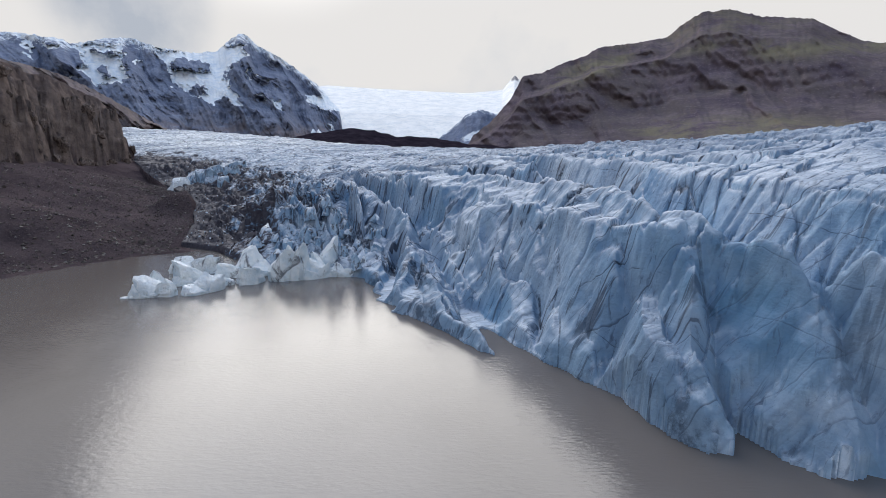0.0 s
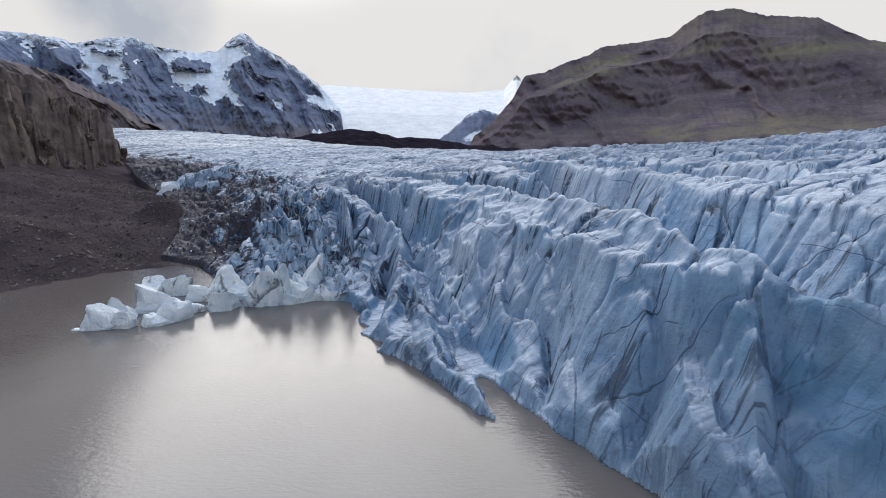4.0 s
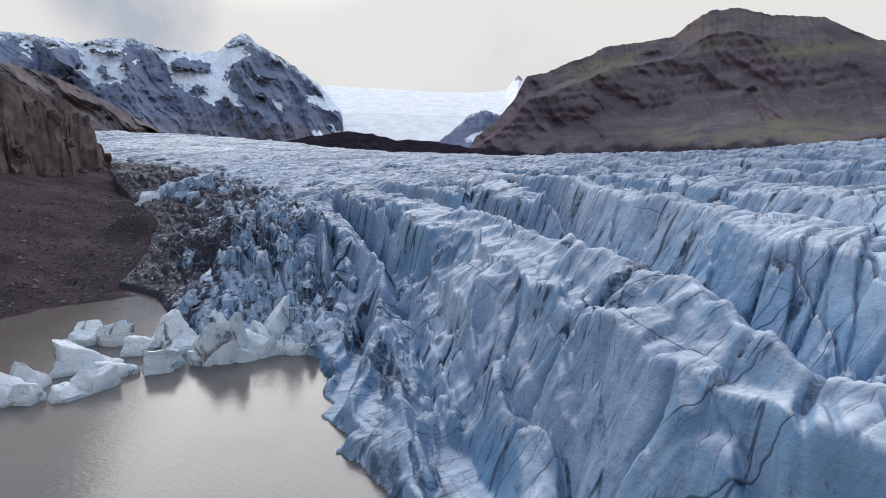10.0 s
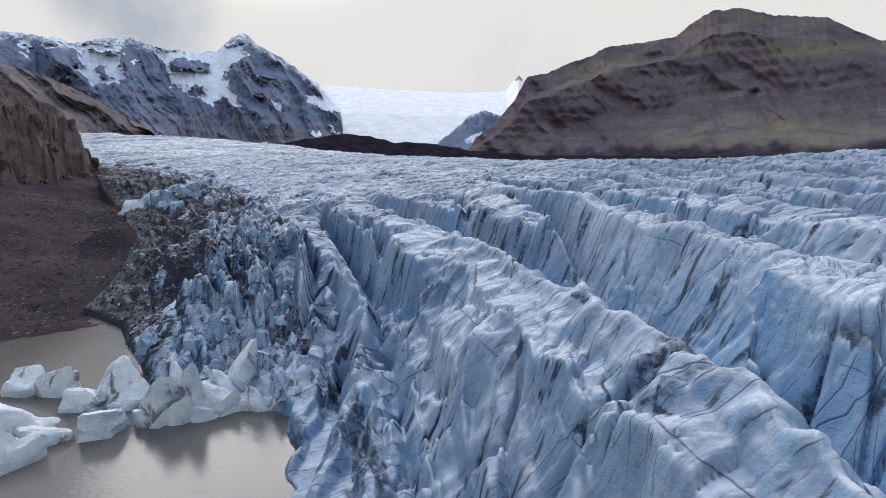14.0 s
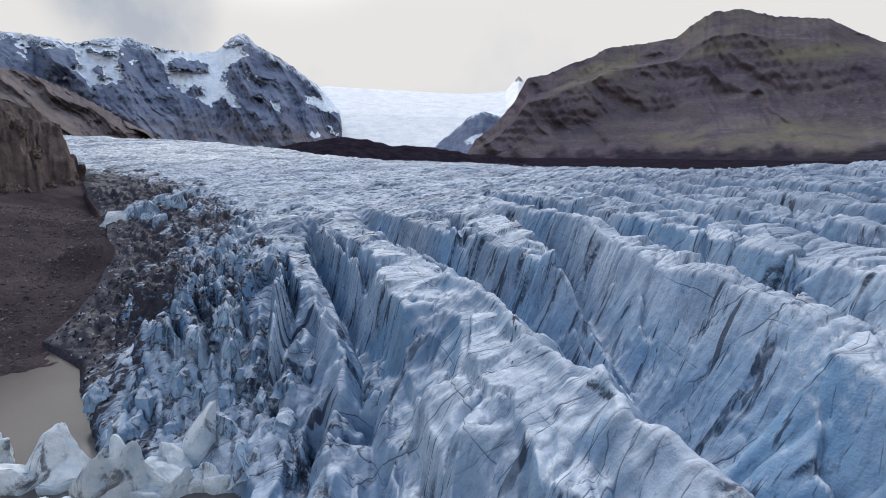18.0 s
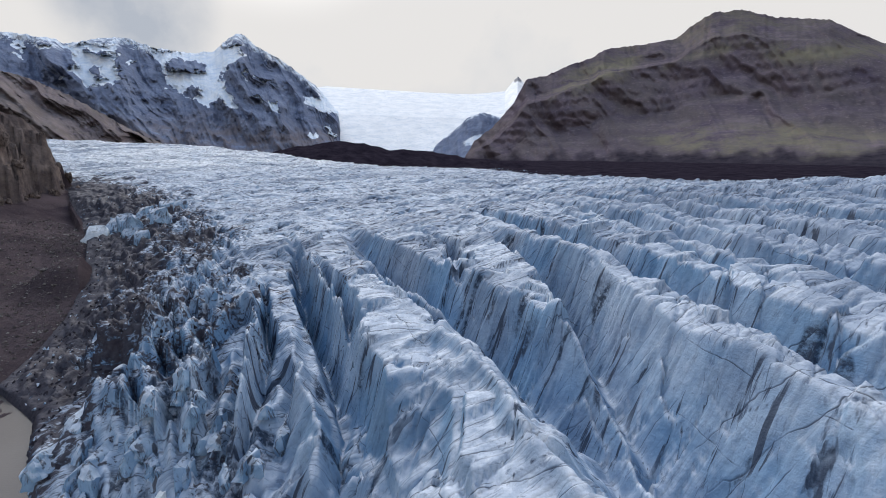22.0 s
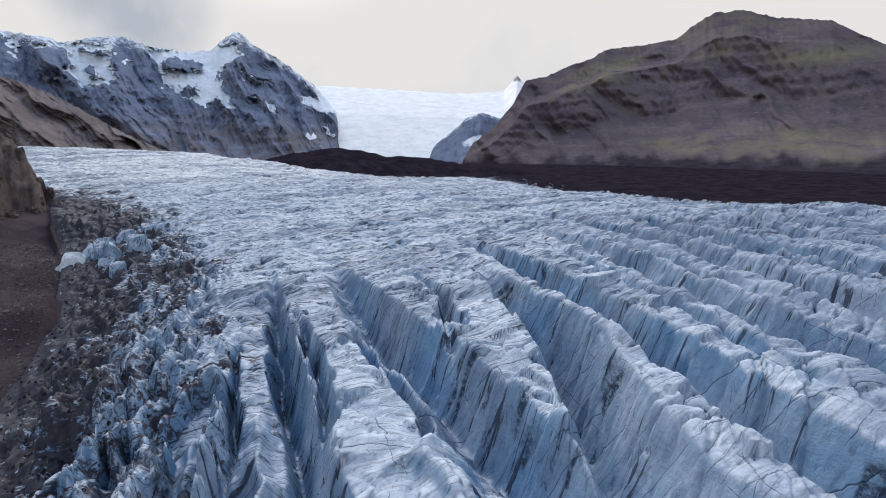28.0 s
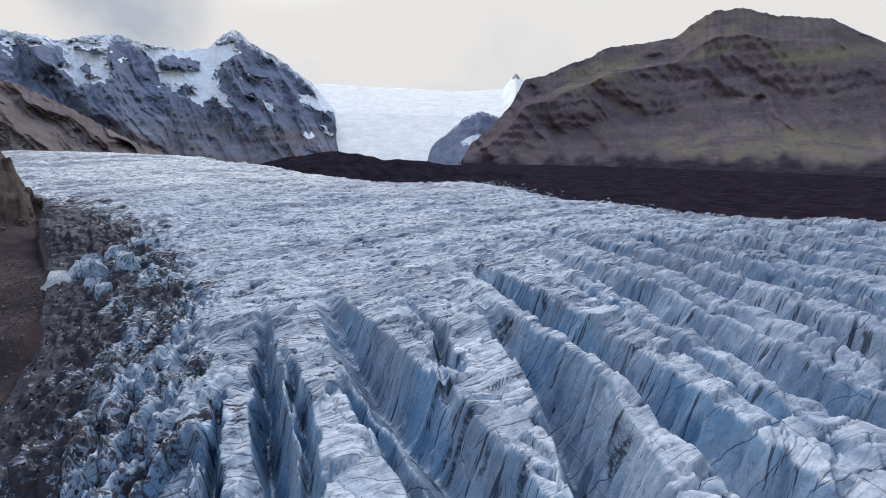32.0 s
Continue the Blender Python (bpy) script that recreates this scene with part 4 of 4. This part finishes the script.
# ---- broken ice and rock ----
def chunk(name, mat, seed, points=16, cuts=6, grain=0.05, tall=1.0, spread=0.25):
    """A broken block about two units wide: the hull of random points, with worn edges and faces."""
    rng = random.Random(seed)
    bm = bmesh.new()
    for _ in range(points):
        n = Vector((rng.gauss(0, 1), rng.gauss(0, 1), rng.gauss(0, 1))).normalized() * rng.uniform(1 - spread, 1)
        bm.verts.new((n.x, n.y, n.z * tall))
    made = bmesh.ops.convex_hull(bm, input=bm.verts[:])
    bmesh.ops.delete(bm, geom=[g for g in made["geom_interior"] if isinstance(g, bmesh.types.BMVert)], context="VERTS")
    if cuts:
        bmesh.ops.bevel(bm, geom=bm.edges[:], offset=0.06, segments=1, affect="EDGES", clamp_overlap=True)
        bmesh.ops.triangulate(bm, faces=bm.faces[:])
        bmesh.ops.subdivide_edges(bm, edges=bm.edges[:], cuts=cuts, use_grid_fill=True)
        off = Vector((seed * 3.7, seed * 1.9, seed * 2.3))
        for v in bm.verts:
            p = v.co
            k = 1 + grain * 2.6 * noise.fractal(p * 1.7 + off, 1.0, 2.0, 4) + grain * (noise.ridged_multi_fractal(p * 2.4 + off, 1.0, 2.1, 4, 1.0, 2.0) - 1.0) * 0.4
            near = noise.voronoi(p * 1.9 + off)[0]
            k += grain * 1.6 * (min(near[1] - near[0], 0.35) - 0.2)
            v.co = p * k
    return mesh_from_bm(name, bm, mat, cuts > 0, 0.6 if cuts else 0.0)


def wedge(name, mat, seed, cuts=4, grain=0.075):
    """A leaning fin of broken ice: a wide foot and a short sharp ridge."""
    rng = random.Random(seed)
    bm = bmesh.new()
    n = rng.choice((5, 6, 7))
    for i in range(n):
        a = 6.283 * (i + rng.uniform(-0.3, 0.3)) / n
        bm.verts.new((rng.uniform(0.75, 1.1) * math.cos(a), rng.uniform(0.75, 1.1) * math.sin(a), -0.9))
        if rng.random() < 0.75:
            a += rng.uniform(-0.4, 0.4)
            bm.verts.new((rng.uniform(0.45, 0.85) * math.cos(a), rng.uniform(0.5, 0.95) * math.sin(a), rng.uniform(-0.1, 0.5)))
    lean, half = rng.uniform(-0.3, 0.3), rng.uniform(0.4, 0.8)
    bm.verts.new((lean, -half, rng.uniform(0.8, 1.0)))
    bm.verts.new((lean + rng.uniform(-0.15, 0.15), half, rng.uniform(0.6, 1.0)))
    if rng.random() < 0.5:
        bm.verts.new((lean + rng.uniform(0.25, 0.5), rng.uniform(-0.4, 0.4), rng.uniform(0.6, 0.9)))
    made = bmesh.ops.convex_hull(bm, input=bm.verts[:])
    bmesh.ops.delete(bm, geom=[v for v in bm.verts if not v.link_faces], context="VERTS")
    bmesh.ops.triangulate(bm, faces=bm.faces[:])
    bmesh.ops.subdivide_edges(bm, edges=bm.edges[:], cuts=cuts, use_grid_fill=True)
    off = Vector((seed * 2.7, seed * 1.3, seed * 3.1))
    for v in bm.verts:
        v.co += grain * 2.2 * noise.noise_vector(v.co * 1.6 + off) + grain * noise.noise_vector(v.co * 4.5 + off)
    return mesh_from_bm(name, bm, mat, True, 0.55)


def iceberg(x, y, wide, deep, high, seed, turn=0.0, blocks=4, sharp=0.5):
    """One piece of floating ice: several broken blocks frozen together, sunk a little below the water."""
    rng = random.Random(seed * 7 + 1)
    whole = bmesh.new()
    for i in range(blocks):
        bm = bmesh.new()
        k = i / max(blocks - 1, 1) - 0.5
        cx, cy = 1.05 * k + rng.uniform(-0.12, 0.12), rng.uniform(-0.25, 0.25)
        r, top = rng.uniform(0.42, 0.60) + 0.35 / blocks, (1.0 if i == blocks // 2 else rng.uniform(0.42, 0.85))
        tip = rng.uniform(0.15, 0.5) if rng.random() < sharp else rng.uniform(0.6, 0.85)
        n = rng.choice((5, 6, 7))
        slant, side, way = rng.uniform(0.15, 0.5), rng.uniform(0.1, 0.45), rng.uniform(0, 6.283)
        for j in range(n):
            a = 6.283 * (j + rng.uniform(-0.3, 0.3)) / n
            q = r * rng.uniform(0.8, 1.1)
            bm.verts.new((cx + q * math.cos(a), cy + 1.2 * q * math.sin(a), -0.25))
            bm.verts.new((cx + q * math.cos(a), cy + 1.2 * q * math.sin(a), top * rng.uniform(0.1, 0.45)))
            bm.verts.new((cx + tip * q * math.cos(a) + side * r * math.cos(way), cy + tip * q * math.sin(a) + side * r * math.sin(way), top * (rng.uniform(0.80, 0.92) + slant * math.cos(a - way) * tip)))
        bmesh.ops.convex_hull(bm, input=bm.verts[:])
        bmesh.ops.delete(bm, geom=[v for v in bm.verts if not v.link_faces], context="VERTS")
        bmesh.ops.bevel(bm, geom=bm.edges[:], offset=0.03, segments=2, affect="EDGES", clamp_overlap=True)
        bmesh.ops.triangulate(bm, faces=bm.faces[:])
        bmesh.ops.subdivide_edges(bm, edges=[e for e in bm.edges if e.calc_length() > 0.12], cuts=4, use_grid_fill=True)
        me = bpy.data.meshes.new("block")
        bm.to_mesh(me)
        bm.free()
        whole.from_mesh(me)
        bpy.data.meshes.remove(me)
    off = Vector((seed * 2.7, seed * 1.3, seed * 3.1))
    for v in whole.verts:
        v.co += 0.05 * noise.noise_vector(v.co * 2.7 + off) + 0.085 * noise.noise_vector(v.co * 1.5 + off) + 0.03 * noise.noise_vector(v.co * 5.0 + off) + 0.014 * noise.noise_vector(v.co * 12.0 + off)
    ob = new("iceberg", mesh_from_bm("iceberg", whole, BERG, True, 0.9))
    ob.matrix_world = pose(x, y, 0, 0, 0, turn) @ Matrix.Diagonal((wide * 0.5, deep * 0.5, high, 1))
    return ob


WHITE_BERG = "white weathered iceberg with a blocky top, floating in silty water"
SHARP_BERG = "pointed blue-white iceberg with dirt bands, grounded by the glacier front"
FLOE = "small flat piece of white floating ice"
for row, label in (((-80.5, 116.5, 12, 8, 5.2, 1, 15, 3, 0.2), WHITE_BERG), ((-69.5, 121.5, 11, 7, 5.6, 2, 40, 3, 0.3), WHITE_BERG), ((-78.5, 132, 14, 9, 6.5, 3, 25, 3, 0.2), WHITE_BERG),
                   ((-87, 148, 16, 9, 6, 5, 8, 3, 0.2), WHITE_BERG), ((-64.5, 130, 14, 8, 5.5, 6, 20, 2, 0.3), WHITE_BERG), ((-66, 143, 19, 11, 10, 7, 12, 3, 0.5), WHITE_BERG),
                   ((-53, 142, 10, 9, 11.5, 8, 20, 2, 0.8), SHARP_BERG), ((-47, 138.5, 15, 10, 12.5, 9, 25, 3, 0.7), SHARP_BERG), ((-52.5, 135, 6, 5, 4.2, 10, 10, 2, 0.3), WHITE_BERG),
                   ((-41, 138.5, 8, 4, 4.5, 13, 35, 2, 0.5), WHITE_BERG), ((-35, 142.5, 15, 7, 5.2, 14, 5, 5, 0.4), SHARP_BERG), ((-42, 146, 9, 9, 11.5, 11, 60, 2, 0.8), SHARP_BERG),
                   ((-28, 144, 8, 7, 6.5, 15, 60, 3, 0.5), SHARP_BERG), ((-86, 114.5, 4, 3, 0.9, 16, 0, 2, 0.0), FLOE), ((-73, 127, 8, 4, 1.6, 17, 30, 3, 0.1), FLOE), ((-84, 123, 9, 7, 6.5, 18, -10, 3, 0.3), WHITE_BERG)):
    tagged(iceberg(*row), label, "iceberg", "icebergs off the glacier front")

# seracs: upright blocks of the tumbled zone
rng = random.Random(5)
serac_meshes = [wedge("serac", SERAC, 100 + i) for i in range(12)]
spots = []
while len(spots) < 60:
    x, y = rng.uniform(-100, -22), rng.uniform(132, 172)
    u = across(x, y)
    if -125 < u < -50 and x > -75:
        spots.append((x, y))
xs, ys = np.array([p[0] for p in spots]), np.array([p[1] for p in spots])
heights, sds, *_ = ice_height(xs, ys)
for (x, y), h, d in zip(spots, heights, sds):
    if d < 2:
        continue
    ob = new("serac", serac_meshes[rng.randrange(12)])
    front = math.exp(-d / 14)
    wide, high = rng.uniform(1.5, 3.0) + 1.8 * front, rng.uniform(1.2, 2.7) + 2.6 * front * rng.random()
    ob.matrix_world = pose(x, y, h + 0.15 * high, rng.uniform(-16, 16), rng.uniform(-16, 16), 22 + rng.uniform(-30, 30)) @ Matrix.Diagonal((wide * 0.8, wide * 1.5, high, 1))
    ob.parent = glacier

clean_meshes = [wedge("serac", BERG, 140 + i) for i in range(5)]

# a few big clean seracs where the tumbled zone meets the moraine
for x, y, wide, high, turn in ((-224, 371, 12, 9, 75), (-217, 380, 10, 11, 60), (-206, 376, 9, 13, 80), (-222, 396, 12, 11, 70), (-196, 366, 9, 9, 60), (-186, 352, 8, 8, 85), (-212, 404, 8, 9, 65),
                              (-200, 392, 8, 9, 70), (-188, 380, 7, 8, 75), (-176, 366, 7, 7, 60), (-206, 420, 8, 8, 80), (-190, 410, 7, 8, 65), (-172, 340, 6, 6, 70)):
    ob = new("serac", clean_meshes[int(abs(x)) % 5] if x == -224 else serac_meshes[int(abs(x)) % 9])
    h = float(ice_height(np.array([float(x)]), np.array([float(y)]))[0][0])
    ob.matrix_world = pose(x, y, h, 0, 0, turn) @ Matrix.Diagonal((wide * 0.8, wide * 1.1, high * 0.8, 1))
    ob.parent = glacier

# smaller broken ice between them, down to the moraine
def rubble(name, x, y, z, low, high, stony, seed, label):
    """Many broken pieces in one mesh, drawn out along the flow; some of them stones."""
    r = np.random.default_rng(seed)
    n = len(x)
    a = r.uniform(0, 6.28, (n, 1)) + np.arange(5) * 1.257 + r.uniform(-0.3, 0.3, (n, 5))
    foot = np.stack([np.cos(a), np.sin(a), np.full((n, 5), -0.6)], -1) * r.uniform(0.7, 1.2, (n, 5, 1))
    top = np.stack([r.normal(0, 0.45, (n, 2)), r.normal(0, 0.45, (n, 2)), r.uniform(0.3, 0.9, (n, 2))], -1)
    v = np.concatenate([foot, top], 1) * np.array([0.8, 1.7, 1.0])
    t = r.normal(0.38, 0.5, (n, 1))
    v = np.stack([v[..., 0] * np.cos(t) - v[..., 1] * np.sin(t), v[..., 0] * np.sin(t) + v[..., 1] * np.cos(t), v[..., 2]], -1)
    v = v * (low + high * r.random(n) ** 2)[:, None, None] + np.stack([x, y, z + 0.15], -1)[:, None, :]
    tri = np.array([(0, 1, 5), (1, 2, 5), (2, 6, 5), (2, 3, 6), (3, 4, 6), (4, 0, 6), (0, 5, 6)])
    f = (tri[None] + 7 * np.arange(n)[:, None, None]).reshape(-1, 3)
    me = bpy.data.meshes.new(name)
    me.from_pydata(v.reshape(-1, 3).tolist(), [], f.tolist())
    me.materials.append(SERAC)
    me.materials.append(DEBRIS)
    me.polygons.foreach_set("material_index", np.repeat(r.random(n) < stony, 7).astype(np.int32))
    return tagged(new(name, me), label, "rubble", kind="stuff")


r = np.random.default_rng(8)
xs, ys = r.uniform(-330, -22, 34000), r.uniform(128, 470, 34000)
hs, sds, deb, *_ = ice_height(xs, ys)
ok = (sds > 1) & (deb > 0.42 + 0.25 * r.random(34000)) & (r.random(34000) < np.clip(1.3 - 0.0022 * ys, 0.25, 1))
rubble("ice_rubble", xs[ok], ys[ok], hs[ok], 0.12, 0.7, 0.85, 8, "broken dirty ice and stones littering the glacier margin")

# ice chips stranded in the dark moraine beyond the ice
xs, ys = [], []
for (xa, ya), (xb, yb) in zip(FAR_SIDE[6:12], FAR_SIDE[7:13]):
    long = math.hypot(xb - xa, yb - ya)
    for _ in range(int(long / 1.3)):
        f, d = r.random(), 2 + r.exponential(14)
        xs.append(xa + f * (xb - xa) - d * (yb - ya) / long)
        ys.append(ya + f * (yb - ya) + d * (xb - xa) / long)
xs, ys = np.array(xs), np.array(ys)
rubble("ice_chips", xs, ys, ground_height(xs, ys), 0.5, 2.2, 0.3, 9, "white ice chips stranded in the dark moraine")


# broken rock on the outcrop above the slope
rock_meshes = [chunk("rock", ROCK, 400 + i, 14, 5, 0.12, 1.1, 0.35) for i in range(7)]
spots = []
for (xa, ya), (xb, yb) in zip(CLIFF[2:7], CLIFF[3:8]):
    n = int(math.hypot(xb - xa, yb - ya) / 4.2)
    for i in range(n):
        f = (i + rng.random()) / n
        spots.append((xa + f * (xb - xa) + rng.uniform(-10, 8), ya + f * (yb - ya) + rng.uniform(-6, 6)))
hs = left_ground(np.array([p[0] for p in spots]), np.array([p[1] for p in spots]))[0]
for (x, y), h in zip(spots, hs):
    ob = new("rock", rock_meshes[rng.randrange(7)])
    size = rng.uniform(3.0, 8.0)
    ob.matrix_world = pose(x, y, h + 0.05 * size, rng.uniform(-12, 12), rng.uniform(-12, 12), rng.uniform(0, 360)) @ Matrix.Diagonal((size, size * 0.8, size * rng.uniform(0.8, 1.5), 1))
    ob.parent = ground

# boulders and stones on the moraine
boulder_meshes = [chunk("boulder", STONE, 200 + i, 12, 0) for i in range(8)]
spots = []
while len(spots) < 290:
    x, y = rng.uniform(-300, -108), rng.uniform(60, 420)
    if rng.random() < math.exp(-max(0.0, -120 - x) / 90):
        spots.append((x, y))
xs, ys = np.array([p[0] for p in spots]), np.array([p[1] for p in spots])
hs = ground_height(xs, ys)
_, dls, _ = left_ground(xs, ys)
for (x, y), h, d in zip(spots, hs, dls):
    if d < 1 or h < 0.3:
        continue
    ob = new("boulder", boulder_meshes[rng.randrange(8)])
    size = 0.5 + 1.6 * rng.random() ** 3
    ob.matrix_world = pose(x, y, h + size * 0.2, rng.uniform(0, 360), rng.uniform(0, 360), rng.uniform(0, 360)) @ Matrix.Diagonal((size, size * 0.8, size * 0.7, 1))
    tagged(ob, "angular grey-brown boulder lying on the gravel slope", "boulder", "boulders on the moraine")


def stone_field(name, xs, ys, zs, sizes, mat, label):
    """Many small stones in one mesh."""
    n = len(xs)
    r = np.random.default_rng(3)
    base = np.array([(1, 0, 0), (-1, 0, 0), (0, 1, 0), (0, -1, 0), (0, 0, 1), (0, 0, -1)], float)
    tri = np.array([(0, 2, 4), (2, 1, 4), (1, 3, 4), (3, 0, 4), (2, 0, 5), (1, 2, 5), (3, 1, 5), (0, 3, 5)])
    v = base[None] * r.uniform(0.6, 1.3, (n, 6, 1)) + r.normal(0, 0.15, (n, 6, 3))
    a = r.uniform(0, 6.28, n)
    c, sn = np.cos(a)[:, None], np.sin(a)[:, None]
    v = np.stack([v[..., 0] * c - v[..., 1] * sn, v[..., 0] * sn + v[..., 1] * c, v[..., 2] * 0.7], -1) * sizes[:, None, None]
    v += np.stack([xs, ys, zs], -1)[:, None, :]
    f = (tri[None] + 6 * np.arange(n)[:, None, None]).reshape(-1, 3)
    me = bpy.data.meshes.new(name)
    me.from_pydata(v.reshape(-1, 3).tolist(), [], f.tolist())
    me.materials.append(mat)
    return tagged(new(name, me), label, "stones", kind="stuff")


r = np.random.default_rng(11)
xs, ys = r.uniform(-300, -108, 34000), r.uniform(40, 420, 34000)
hs, dls = ground_height(xs, ys), left_ground(xs, ys)[1]
ok = (dls > 0.5) & (hs > 0.2) & (r.random(34000) < np.exp(-dls / 70))
stone_field("scree_stones", xs[ok], ys[ok], hs[ok] + 0.05, 0.20 + 0.8 * r.random(ok.sum()) ** 3, STONE, "loose grey and brown stones strewn over the moraine slope")
